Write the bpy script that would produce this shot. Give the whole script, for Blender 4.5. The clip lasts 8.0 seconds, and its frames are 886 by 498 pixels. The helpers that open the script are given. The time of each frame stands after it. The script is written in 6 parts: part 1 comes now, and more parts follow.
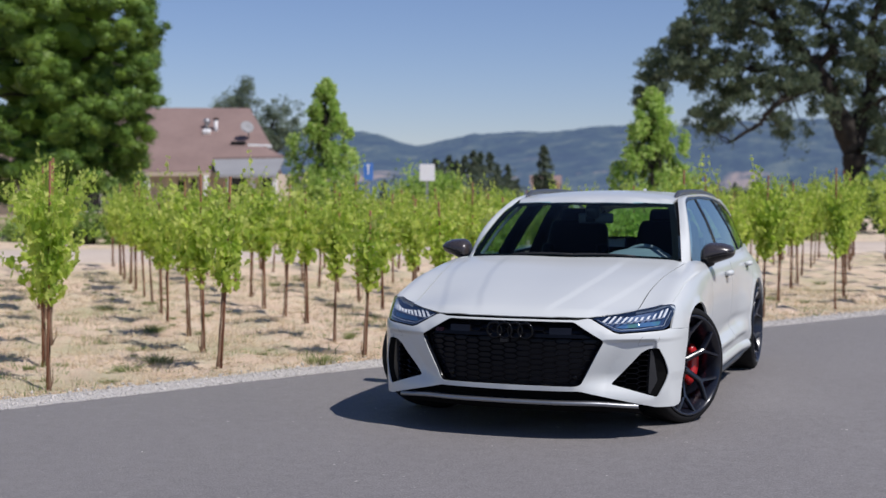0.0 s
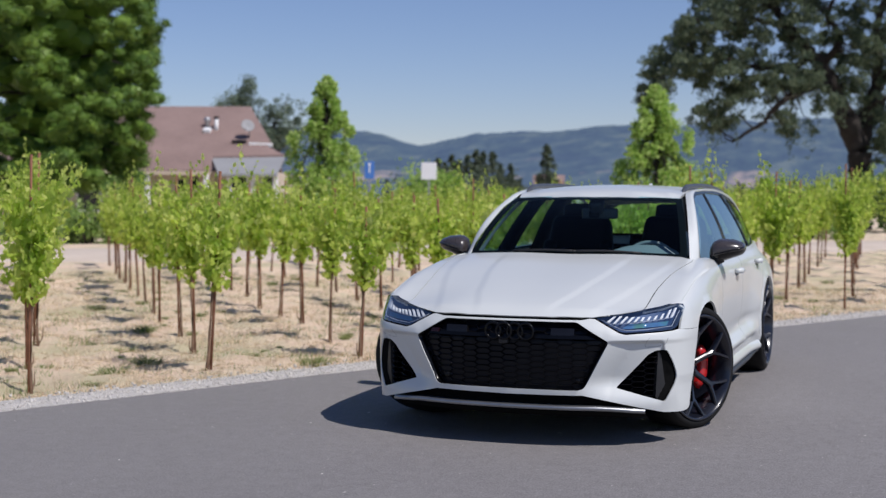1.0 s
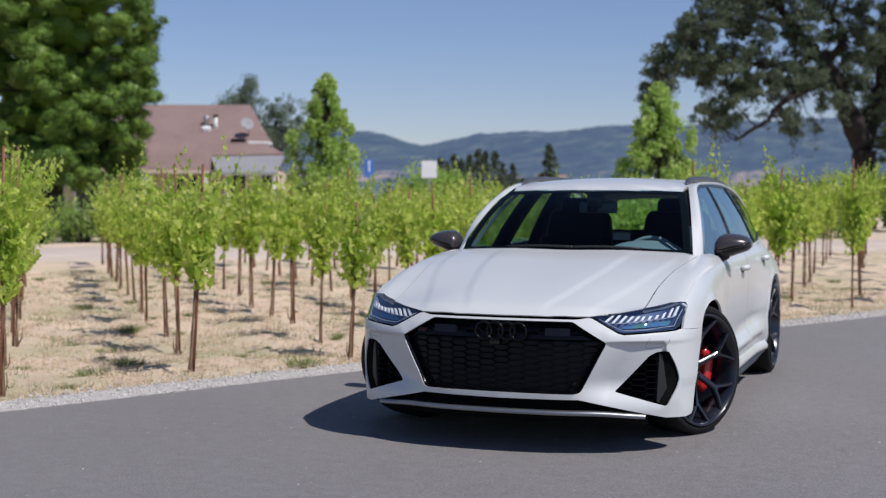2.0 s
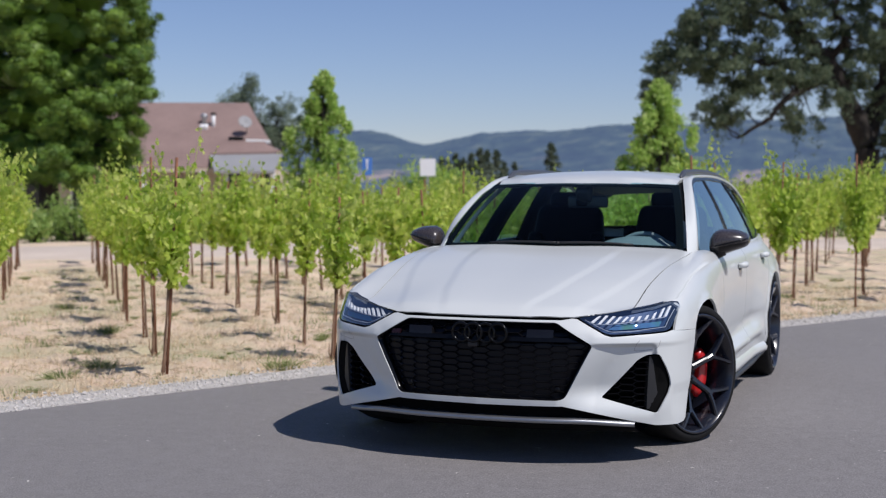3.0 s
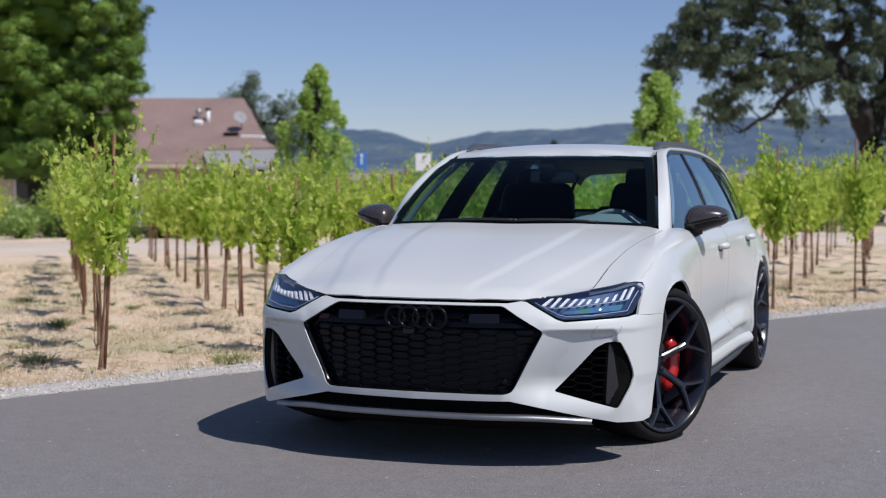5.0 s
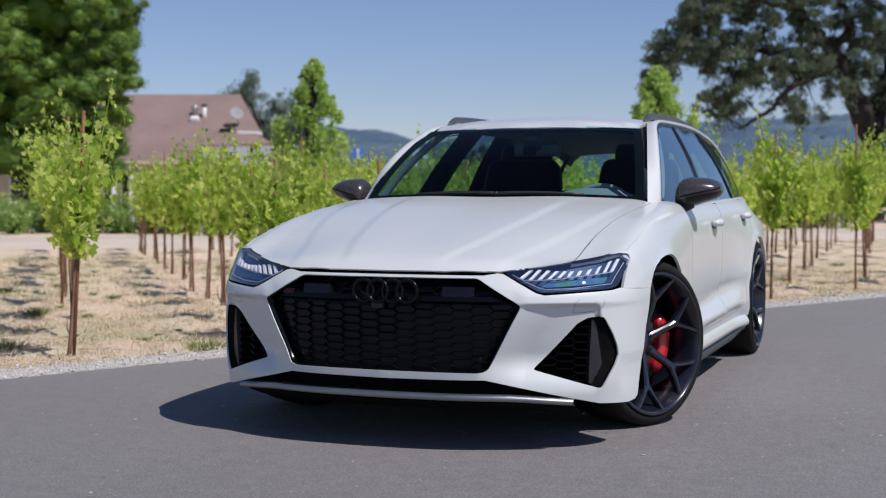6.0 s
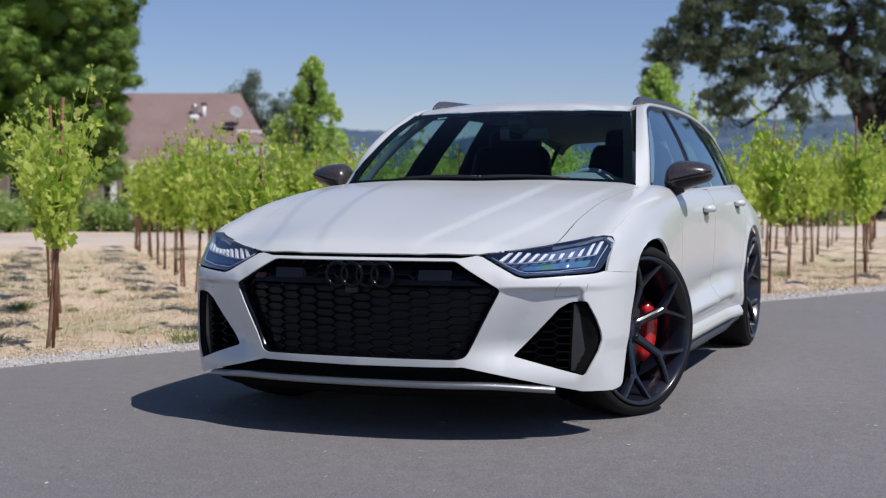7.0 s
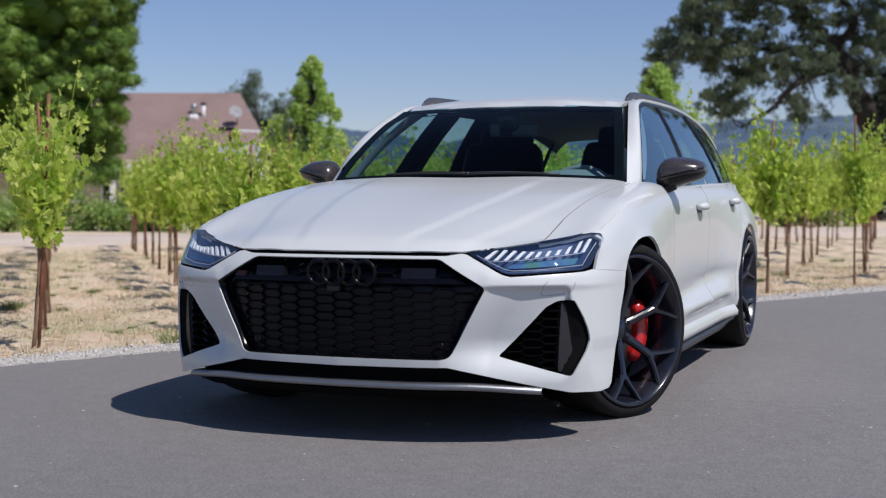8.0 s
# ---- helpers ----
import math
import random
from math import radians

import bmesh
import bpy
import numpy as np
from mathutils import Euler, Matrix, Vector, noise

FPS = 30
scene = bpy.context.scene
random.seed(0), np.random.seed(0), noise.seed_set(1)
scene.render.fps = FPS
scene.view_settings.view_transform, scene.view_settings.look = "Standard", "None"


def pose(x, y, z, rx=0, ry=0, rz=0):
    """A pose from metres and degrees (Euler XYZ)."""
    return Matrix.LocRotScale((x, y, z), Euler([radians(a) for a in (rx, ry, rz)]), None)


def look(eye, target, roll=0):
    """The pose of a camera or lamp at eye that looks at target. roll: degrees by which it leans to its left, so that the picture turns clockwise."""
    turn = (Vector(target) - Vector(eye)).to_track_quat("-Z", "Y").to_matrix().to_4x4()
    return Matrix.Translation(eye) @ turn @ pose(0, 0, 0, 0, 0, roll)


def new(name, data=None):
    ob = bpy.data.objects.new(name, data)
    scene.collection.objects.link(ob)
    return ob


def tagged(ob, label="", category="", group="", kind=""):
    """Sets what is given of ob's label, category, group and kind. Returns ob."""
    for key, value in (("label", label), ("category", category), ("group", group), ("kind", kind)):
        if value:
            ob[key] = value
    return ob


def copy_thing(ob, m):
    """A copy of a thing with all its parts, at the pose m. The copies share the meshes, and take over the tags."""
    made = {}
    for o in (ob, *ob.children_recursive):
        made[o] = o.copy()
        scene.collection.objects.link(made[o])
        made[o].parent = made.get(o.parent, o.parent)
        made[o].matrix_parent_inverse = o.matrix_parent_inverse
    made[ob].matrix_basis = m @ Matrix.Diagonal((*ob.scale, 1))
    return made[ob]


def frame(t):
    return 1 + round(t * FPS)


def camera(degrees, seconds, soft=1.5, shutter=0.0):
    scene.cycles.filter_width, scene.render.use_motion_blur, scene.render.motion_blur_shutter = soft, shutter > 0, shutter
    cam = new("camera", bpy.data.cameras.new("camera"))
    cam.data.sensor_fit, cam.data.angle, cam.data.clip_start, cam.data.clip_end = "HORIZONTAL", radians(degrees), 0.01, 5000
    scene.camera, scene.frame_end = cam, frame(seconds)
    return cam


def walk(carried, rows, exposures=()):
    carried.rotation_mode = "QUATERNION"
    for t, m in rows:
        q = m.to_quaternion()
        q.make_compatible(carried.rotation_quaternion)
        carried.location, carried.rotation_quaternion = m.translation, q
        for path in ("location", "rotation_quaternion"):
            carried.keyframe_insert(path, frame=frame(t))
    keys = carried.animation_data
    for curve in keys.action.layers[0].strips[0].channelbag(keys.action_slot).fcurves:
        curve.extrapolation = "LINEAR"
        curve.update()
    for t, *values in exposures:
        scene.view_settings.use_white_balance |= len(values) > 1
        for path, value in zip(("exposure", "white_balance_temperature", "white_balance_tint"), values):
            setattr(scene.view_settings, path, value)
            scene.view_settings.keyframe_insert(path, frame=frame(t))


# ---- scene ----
cam = camera(36.2, 8.0, soft=1.15)
# seconds, place, yaw, pitch, roll
PATH = [
    (0.0, 2.345, -8.514, 1.413, 20.00, -2.21, -0.26),
    (0.5, 2.284, -8.311, 1.393, 20.08, -2.19, -0.27),
    (1.0, 2.240, -8.102, 1.376, 20.13, -2.22, -0.23),
    (1.5, 2.194, -7.884, 1.354, 20.19, -2.22, -0.23),
    (3.0, 2.125, -7.159, 1.296, 20.36, -2.25, -0.20),
    (3.5, 2.123, -6.945, 1.281, 20.42, -2.29, -0.17),
    (4.0, 2.134, -6.734, 1.250, 20.47, -2.28, -0.14),
    (4.5, 2.156, -6.530, 1.213, 20.55, -2.28, -0.09),
    (6.0, 2.127, -5.923, 1.017, 20.61, -2.28, -0.06),
    (6.5, 2.138, -5.799, 0.963, 20.66, -2.26, -0.06),
    (7.0, 2.149, -5.696, 0.937, 20.73, -2.25, -0.01),
    (7.5, 2.153, -5.618, 0.929, 20.74, -2.25, -0.06),
    (8.0, 2.166, -5.556, 0.921, 20.79, -2.23, -0.05),
]
walk(cam, [(t, pose(x, y, z, 90 + pitch, roll, yaw)) for t, x, y, z, yaw, pitch, roll in PATH],
     exposures=((0.0, -0.03, 6250, 13), (8.0, -0.02, 6250, 13)))
cam.data.dof.use_dof = True
cam.data.dof.focus_distance = 6.0
cam.data.dof.aperture_fstop = 3.2

# ---- daylight ----
TO_SUN = Vector((.70, -.23, 1.0)).normalized()
world = bpy.data.worlds.new("sky")
scene.world = world
world.use_nodes = True
sky = world.node_tree.nodes.new("ShaderNodeTexSky")
sky.sky_type, sky.sun_disc = "NISHITA", False
sky.sun_elevation, sky.sun_rotation = math.asin(TO_SUN.z), math.atan2(TO_SUN.x, TO_SUN.y)
sky.altitude, sky.air_density, sky.dust_density, sky.ozone_density = 60, 1.0, 0.0, 4.0
world.node_tree.nodes["Background"].inputs["Strength"].default_value = 0.08
tint = world.node_tree.nodes.new("ShaderNodeMix")
tint.data_type, tint.blend_type = "RGBA", "MULTIPLY"
tint.inputs[0].default_value, tint.inputs[7].default_value = 1.0, (1.0, .957, 1.095, 1)
world.node_tree.links.new(sky.outputs["Color"], tint.inputs[6])
world.node_tree.links.new(tint.outputs[2], world.node_tree.nodes["Background"].inputs["Color"])
sun = new("sun", bpy.data.lights.new("sun", "SUN"))
sun.data.energy, sun.data.angle, sun.data.color = 4.2, radians(0.55), (1.0, .95, .88)
sun.matrix_world = look(TO_SUN * 50, (0, 0, 0))


# ---- materials ----
def blank(name):
    m = bpy.data.materials.new(name)
    m.use_nodes = True
    return m, m.node_tree, m.node_tree.nodes["Principled BSDF"]


def node(tree, kind, **inputs):
    n = tree.nodes.new(kind)
    for key, value in inputs.items():
        n.inputs[key.replace("_", " ")].default_value = value
    return n


def rgb(c):
    return (*c, 1.0)


def noisy(tree, where, scale, detail=5, rough=.6):
    n = node(tree, "ShaderNodeTexNoise", Scale=scale, Detail=detail, Roughness=rough)
    tree.links.new(where, n.inputs["Vector"])
    return n.outputs["Fac"]


def ramp(tree, fac, stops):
    r = tree.nodes.new("ShaderNodeValToRGB")
    while len(r.color_ramp.elements) < len(stops):
        r.color_ramp.elements.new(.5)
    for e, (at, c) in zip(r.color_ramp.elements, stops):
        e.position, e.color = at, rgb(c)
    tree.links.new(fac, r.inputs["Fac"])
    return r.outputs["Color"]


def mixed(tree, fac, a, b):
    m = tree.nodes.new("ShaderNodeMix")
    m.data_type = "RGBA"
    for plug, value in ((m.inputs[0], fac), (m.inputs[6], a), (m.inputs[7], b)):
        if isinstance(value, (int, float)):
            plug.default_value = value
        elif isinstance(value, tuple):
            plug.default_value = rgb(value)
        else:
            tree.links.new(value, plug)
    return m.outputs[2]


def bumped(tree, shader, height, strength, distance):
    b = node(tree, "ShaderNodeBump", Strength=strength, Distance=distance)
    tree.links.new(height, b.inputs["Height"])
    tree.links.new(b.outputs["Normal"], shader.inputs["Normal"])


def surface(name, stops, scale=3, rough=.6, metal=0.0, coat=0.0, bump=0.0, bump_scale=60, bump_depth=.01, fine=40, fine_mix=.35, rough_spread=.1):
    """A surface with broad and fine variation in colour, gloss that varies, and fine relief."""
    m, tree, s = blank(name)
    where = tree.nodes.new("ShaderNodeNewGeometry").outputs["Position"]
    broad = ramp(tree, noisy(tree, where, scale), stops)
    grain = ramp(tree, noisy(tree, where, fine, 4, .7), stops)
    tree.links.new(mixed(tree, fine_mix, broad, grain), s.inputs["Base Color"])
    spread = node(tree, "ShaderNodeMapRange", To_Min=max(rough - rough_spread, .02), To_Max=min(rough + rough_spread, 1))
    tree.links.new(noisy(tree, where, fine * .4), spread.inputs["Value"])
    tree.links.new(spread.outputs["Result"], s.inputs["Roughness"])
    s.inputs["Metallic"].default_value, s.inputs["Coat Weight"].default_value = metal, coat
    s.inputs["Coat Roughness"].default_value = .06
    if bump:
        bumped(tree, s, noisy(tree, where, bump_scale, 6, .65), bump, bump_depth)
    return m


def foliage(name, stops, through_colour, spread=.5, rough=.5):
    """Leaves: each its own tone, with light passing through."""
    m, tree, s = blank(name)
    geo = tree.nodes.new("ShaderNodeNewGeometry")
    info = tree.nodes.new("ShaderNodeObjectInfo")
    add = tree.nodes.new("ShaderNodeMath")
    add.operation = "MULTIPLY_ADD"
    tree.links.new(info.outputs["Random"], add.inputs[0])
    add.inputs[1].default_value = .25
    tree.links.new(geo.outputs["Random Per Island"], add.inputs[2])
    base = ramp(tree, add.outputs[0], stops)
    tree.links.new(base, s.inputs["Base Color"])
    s.inputs["Roughness"].default_value = rough
    s.inputs["Specular IOR Level"].default_value = .35
    t = tree.nodes.new("ShaderNodeBsdfTranslucent")
    tree.links.new(mixed(tree, .5, base, through_colour), t.inputs["Color"])
    mix = tree.nodes.new("ShaderNodeMixShader")
    mix.inputs[0].default_value = spread
    tree.links.new(s.outputs[0], mix.inputs[1])
    tree.links.new(t.outputs[0], mix.inputs[2])
    tree.links.new(mix.outputs[0], tree.nodes["Material Output"].inputs["Surface"])
    return m


def pane(name, tint, ior=.95, low=.06, power=4.6, rough=.02):
    """Thin glass: clear with a tint, mirrored more at grazing view."""
    m, tree, s = blank(name)
    clear = tree.nodes.new("ShaderNodeBsdfTransparent")
    clear.inputs["Color"].default_value = rgb(tint)
    gloss = tree.nodes.new("ShaderNodeBsdfGlossy")
    gloss.inputs["Roughness"].default_value = rough
    facing = node(tree, "ShaderNodeLayerWeight", Blend=.5)
    steep = tree.nodes.new("ShaderNodeMath")
    steep.operation = "POWER"
    tree.links.new(facing.outputs["Facing"], steep.inputs[0])
    steep.inputs[1].default_value = power
    share = tree.nodes.new("ShaderNodeMath")
    share.operation = "MULTIPLY_ADD"
    tree.links.new(steep.outputs[0], share.inputs[0])
    share.inputs[1].default_value, share.inputs[2].default_value = ior - low, low
    mix = tree.nodes.new("ShaderNodeMixShader")
    tree.links.new(share.outputs[0], mix.inputs[0])
    tree.links.new(clear.outputs[0], mix.inputs[1])
    tree.links.new(gloss.outputs[0], mix.inputs[2])
    tree.links.new(mix.outputs[0], tree.nodes["Material Output"].inputs["Surface"])
    return m


def asphalt_material():
    m, tree, s = blank("asphalt")
    where = tree.nodes.new("ShaderNodeNewGeometry").outputs["Position"]
    broad = ramp(tree, noisy(tree, where, .7, 6), [(.3, (.180, .167, .165)), (.7, (.252, .234, .229))])
    grain = ramp(tree, noisy(tree, where, 130, 3, .8), [(.32, (.078, .073, .073)), (.5, (.198, .185, .182)), (.68, (.48, .455, .438))])
    patch = ramp(tree, noisy(tree, where, 11, 5, .7), [(.30, (.146, .135, .134)), (.5, (.216, .201, .198)), (.72, (.315, .295, .287))])
    body = mixed(tree, .5, mixed(tree, .5, broad, patch), grain)
    chips = tree.nodes.new("ShaderNodeTexVoronoi")
    chips.inputs["Scale"].default_value = 55
    tree.links.new(where, chips.inputs["Vector"])
    pale = ramp(tree, chips.outputs["Distance"], [(.07, (1, 1, 1)), (.12, (0, 0, 0))])
    some = ramp(tree, noisy(tree, where, 17, 2), [(.56, (0, 0, 0)), (.64, (.8, .8, .8))])
    both_ = tree.nodes.new("ShaderNodeMix")
    both_.data_type, both_.blend_type = "RGBA", "MULTIPLY"
    both_.inputs[0].default_value = 1
    tree.links.new(pale, both_.inputs[6])
    tree.links.new(some, both_.inputs[7])
    tree.links.new(mixed(tree, both_.outputs[2], body, (.50, .48, .46)), s.inputs["Base Color"])
    s.inputs["Roughness"].default_value = .8
    bumped(tree, s, noisy(tree, where, 130, 5, .85), .9, .006)
    return m


def field_material():
    m, tree, s = blank("dry_field_soil")
    where = tree.nodes.new("ShaderNodeNewGeometry").outputs["Position"]
    straw = ramp(tree, noisy(tree, where, 2.2, 8, .7), [(.3, (.60, .435, .315)), (.5, (.84, .655, .50)), (.7, (.94, .79, .645))])
    grain = ramp(tree, noisy(tree, where, 26, 6, .75), [(.3, (.46, .325, .22)), (.55, (.76, .59, .445)), (.75, (.88, .745, .60))])
    weeds = ramp(tree, noisy(tree, where, .55, 7, .72), [(.45, (0, 0, 0)), (.66, (.62, .62, .62))])
    cover = mixed(tree, .5, straw, grain)
    tree.links.new(mixed(tree, weeds, cover, (.33, .36, .16)), s.inputs["Base Color"])
    s.inputs["Roughness"].default_value = .95
    bumped(tree, s, noisy(tree, where, 16, 9, .78), .8, .045)
    return m


def hill_material():
    m, tree, s = blank("distant_forest_haze_glow")
    where = tree.nodes.new("ShaderNodeNewGeometry").outputs["Position"]
    fold = tree.nodes.new("ShaderNodeMapping")
    fold.inputs["Rotation"].default_value = (0, 0, radians(-16))
    fold.inputs["Scale"].default_value = (1, .22, 2.2)
    tree.links.new(where, fold.inputs["Vector"])
    woods = ramp(tree, noisy(tree, fold.outputs[0], .03, 9, .75), [(.40, (.006, .014, .014)), (.52, (.025, .042, .03)), (.62, (.085, .10, .06))])
    bare = ramp(tree, noisy(tree, fold.outputs[0], .012, 5, .6), [(.56, (0, 0, 0)), (.62, (1, 1, 1))])
    low = node(tree, "ShaderNodeMapRange", From_Min=18, From_Max=40, To_Min=1, To_Max=0)
    split = tree.nodes.new("ShaderNodeSeparateXYZ")
    tree.links.new(where, split.inputs[0])
    tree.links.new(split.outputs["Z"], low.inputs["Value"])
    both = tree.nodes.new("ShaderNodeMath")
    both.operation = "MULTIPLY"
    tree.links.new(bare, both.inputs[0])
    tree.links.new(low.outputs[0], both.inputs[1])
    tree.links.new(mixed(tree, both.outputs[0], woods, (.28, .20, .135)), s.inputs["Base Color"])
    s.inputs["Roughness"].default_value = 1
    # faint blue glow put into the hills stands for aerial haze
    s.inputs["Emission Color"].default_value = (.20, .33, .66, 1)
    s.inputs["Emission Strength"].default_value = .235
    return m


ASPHALT, FIELD, HILLS = asphalt_material(), field_material(), hill_material()
GRAVEL = surface("pale_gravel", [(.3, (.40, .37, .34)), (.5, (.57, .535, .50)), (.7, (.70, .665, .625))], scale=9, fine=60, fine_mix=.6, rough=.95, bump=.8, bump_scale=45, bump_depth=.03)
STONE = surface("gravel_stone", [(.3, (.30, .275, .25)), (.5, (.54, .505, .47)), (.75, (.72, .69, .65))], scale=14, fine=70, rough=.9)
TRACK = surface("pale_dirt_track", [(.3, (.50, .41, .33)), (.7, (.66, .56, .47))], scale=.5, fine=8, rough=1, bump=.3, bump_scale=6, bump_depth=.05)
STRAW = foliage("dry_straw", [(.1, (.50, .38, .25)), (.5, (.75, .61, .44)), (.9, (.88, .76, .58))], (.75, .62, .43), .3, .8)
WEED = foliage("green_weed", [(.1, (.09, .13, .035)), (.5, (.19, .25, .08)), (.9, (.34, .36, .16))], (.28, .38, .09), .3, .7)
VINE_LEAF = foliage("vine_leaf", [(.0, (.082, .155, .019)), (.30, (.245, .375, .045)), (.75, (.47, .575, .105)), (1.0, (.65, .69, .22))], (.80, .97, .17), .64)
VINE_LEAF.node_tree.nodes["Principled BSDF"].inputs["Specular IOR Level"].default_value = .4
YOUNG_LEAF = foliage("young_tree_leaf", [(.0, (.12, .21, .035)), (.5, (.30, .45, .09)), (1.0, (.58, .68, .24))], (.5, .74, .16), .55)
NEEDLES = foliage("conifer_needles", [(.0, (.046, .100, .014)), (.5, (.088, .165, .021)), (1.0, (.165, .262, .036))], (.24, .40, .03), .05)
OAK_LEAF = foliage("oak_leaf", [(.0, (.044, .070, .043)), (.5, (.096, .134, .080)), (1.0, (.205, .240, .150))], (.16, .23, .11), .30, .85)
# aerial haze is put into the colours of these two far leaves
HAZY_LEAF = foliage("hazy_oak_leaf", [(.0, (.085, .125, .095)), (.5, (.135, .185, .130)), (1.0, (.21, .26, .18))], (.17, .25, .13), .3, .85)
FAR_LEAF = foliage("far_tree_leaf", [(.0, (.040, .062, .045)), (.5, (.078, .108, .070)), (1.0, (.135, .165, .105))], (.1, .15, .06), .2)
SHRUB_LEAF = foliage("shrub_leaf", [(.0, (.13, .22, .045)), (.5, (.25, .385, .085)), (1.0, (.40, .50, .17))], (.30, .46, .09), .35)
BLOOM = foliage("pale_blossom", [(.0, (.55, .48, .50)), (1.0, (.75, .70, .72))], (.8, .7, .7), .3)
BARK = surface("tree_bark", [(.3, (.016, .013, .011)), (.7, (.050, .041, .035))], scale=4, fine=25, rough=.95, bump=.9, bump_scale=18, bump_depth=.05)
VINE_BARK = surface("vine_trunk_bark", [(.3, (.12, .07, .045)), (.7, (.29, .18, .12))], scale=12, fine=70, rough=.9, bump=.7, bump_scale=80, bump_depth=.006)
RUST = surface("rusty_stake", [(.3, (.17, .07, .04)), (.7, (.34, .16, .09))], scale=10, fine=90, rough=.8, metal=.2, bump=.3, bump_scale=120, bump_depth=.002)
SHINGLE = surface("brown_roof_shingle", [(.3, (.205, .140, .125)), (.7, (.295, .205, .182))], scale=.8, fine=9, rough=.9, bump=.4, bump_scale=12, bump_depth=.03)
STUCCO = surface("tan_stucco", [(.3, (.50, .42, .33)), (.7, (.58, .50, .40))], scale=1, fine=12, rough=.9)
TRIM_WHITE = surface("white_trim_paint", [(.3, (.74, .74, .74)), (.7, (.80, .80, .80))], scale=2, fine=15, rough=.5)
PORCH_ROOF = surface("grey_porch_roof", [(.3, (.27, .27, .275)), (.7, (.33, .33, .335))], scale=1, fine=10, rough=.6)
DISH_GREY = surface("weathered_grey_dish", [(.3, (.24, .24, .25)), (.7, (.32, .32, .33))], scale=3, fine=20, rough=.7)
SIGN_WHITE = surface("white_sign_paint", [(.3, (.74, .74, .76)), (.7, (.80, .80, .82))], scale=2, fine=20, rough=.5)
SIGN_BLUE = surface("blue_sign_paint", [(.3, (.05, .16, .50)), (.7, (.07, .20, .56))], scale=2, fine=20, rough=.5)
STEEL = surface("galvanised_steel", [(.3, (.35, .35, .36)), (.7, (.5, .5, .51))], scale=8, fine=50, rough=.45, metal=.8)
DARK_GLASS = surface("dark_window_glass", [(.3, (.012, .014, .017)), (.7, (.02, .022, .026))], scale=1, fine=5, rough=.08)

# the car
PAINT = surface("pearl_white_paint", [(.3, (.592, .609, .592)), (.7, (.617, .635, .617))], scale=1.5, fine=900, fine_mix=.5, rough=.48, coat=.75, rough_spread=.03)
PAINT.node_tree.nodes["Principled BSDF"].inputs["Coat Roughness"].default_value = .13
GLOSS_BLACK = surface("gloss_black_plastic", [(.3, (.003, .003, .0035)), (.7, (.006, .006, .0065))], scale=6, fine=80, rough=.2, rough_spread=.05)
GLOSS_BLACK.node_tree.nodes["Principled BSDF"].inputs["Specular IOR Level"].default_value = .35
GRILLE_FILL = surface("dark_navy_grille_inlay", [(.3, (.0035, .0042, .0075)), (.7, (.006, .007, .0115))], scale=6, fine=80, rough=.30, rough_spread=.05)
GRILLE_FILL.node_tree.nodes["Principled BSDF"].inputs["Specular IOR Level"].default_value = .2
GRILLE_BLACK = surface("black_grille_plastic", [(.3, (.002, .002, .0026)), (.7, (.0035, .0035, .0045))], scale=6, fine=80, rough=.20, rough_spread=.06)
GRILLE_BLACK.node_tree.nodes["Principled BSDF"].inputs["Specular IOR Level"].default_value = .22
MESH_BLACK = surface("gloss_black_mesh", [(.3, (.004, .004, .005)), (.7, (.008, .008, .010))], scale=6, fine=80, rough=.11, coat=.6, rough_spread=.05)
SENSOR_GLASS = surface("dark_sensor_cover", [(.3, (.006, .006, .007)), (.7, (.010, .009, .010))], scale=6, fine=80, rough=.10, coat=.25, rough_spread=.03)
SENSOR_GLASS.node_tree.nodes["Principled BSDF"].inputs["Specular IOR Level"].default_value = .3
SATIN_BLACK = surface("satin_black_plastic", [(.3, (.012, .012, .013)), (.7, (.022, .022, .023))], scale=6, fine=120, rough=.5)
DEEP_BLACK = surface("black_inner_panel", [(.3, (.003, .003, .003)), (.7, (.006, .006, .006))], scale=6, fine=80, rough=.9)
DEEP_BLACK.node_tree.nodes["Principled BSDF"].inputs["Specular IOR Level"].default_value = .1
MIRROR_CAP = surface("dark_carbon_mirror_cap", [(.3, (.030, .024, .023)), (.7, (.060, .050, .048))], scale=30, fine=300, rough=.28, coat=.5)
RUBBER = surface("tyre_rubber", [(.3, (.006, .006, .006)), (.7, (.014, .0135, .0135))], scale=10, fine=90, rough=.78, bump=.2, bump_scale=300, bump_depth=.001)
RUBBER.node_tree.nodes["Principled BSDF"].inputs["Specular IOR Level"].default_value = .2
RIM_METAL = surface("anthracite_rim_lacquer", [(.3, (.006, .007, .013)), (.7, (.011, .013, .022))], scale=8, fine=120, rough=.30, metal=0.0, coat=.8)
RIM_METAL.node_tree.nodes["Principled BSDF"].inputs["Coat Roughness"].default_value = .20
RIM_METAL.node_tree.nodes["Principled BSDF"].inputs["Specular IOR Level"].default_value = .3
CALIPER_RED = surface("red_caliper_lacquer", [(.3, (.42, .010, .010)), (.7, (.54, .014, .014))], scale=8, fine=100, rough=.32, coat=.6)
DISC_STEEL = surface("brake_disc_ceramic", [(.3, (.05, .05, .052)), (.7, (.09, .09, .092))], scale=12, fine=160, rough=.45, metal=.6)
SATIN_SILVER = surface("satin_grey_splitter", [(.3, (.26, .27, .285)), (.7, (.33, .34, .355))], scale=8, fine=120, rough=.42, metal=.9)
SKIRT_GREY = surface("grey_skirt_insert", [(.3, (.028, .031, .037)), (.7, (.045, .048, .055))], scale=8, fine=120, rough=.45)
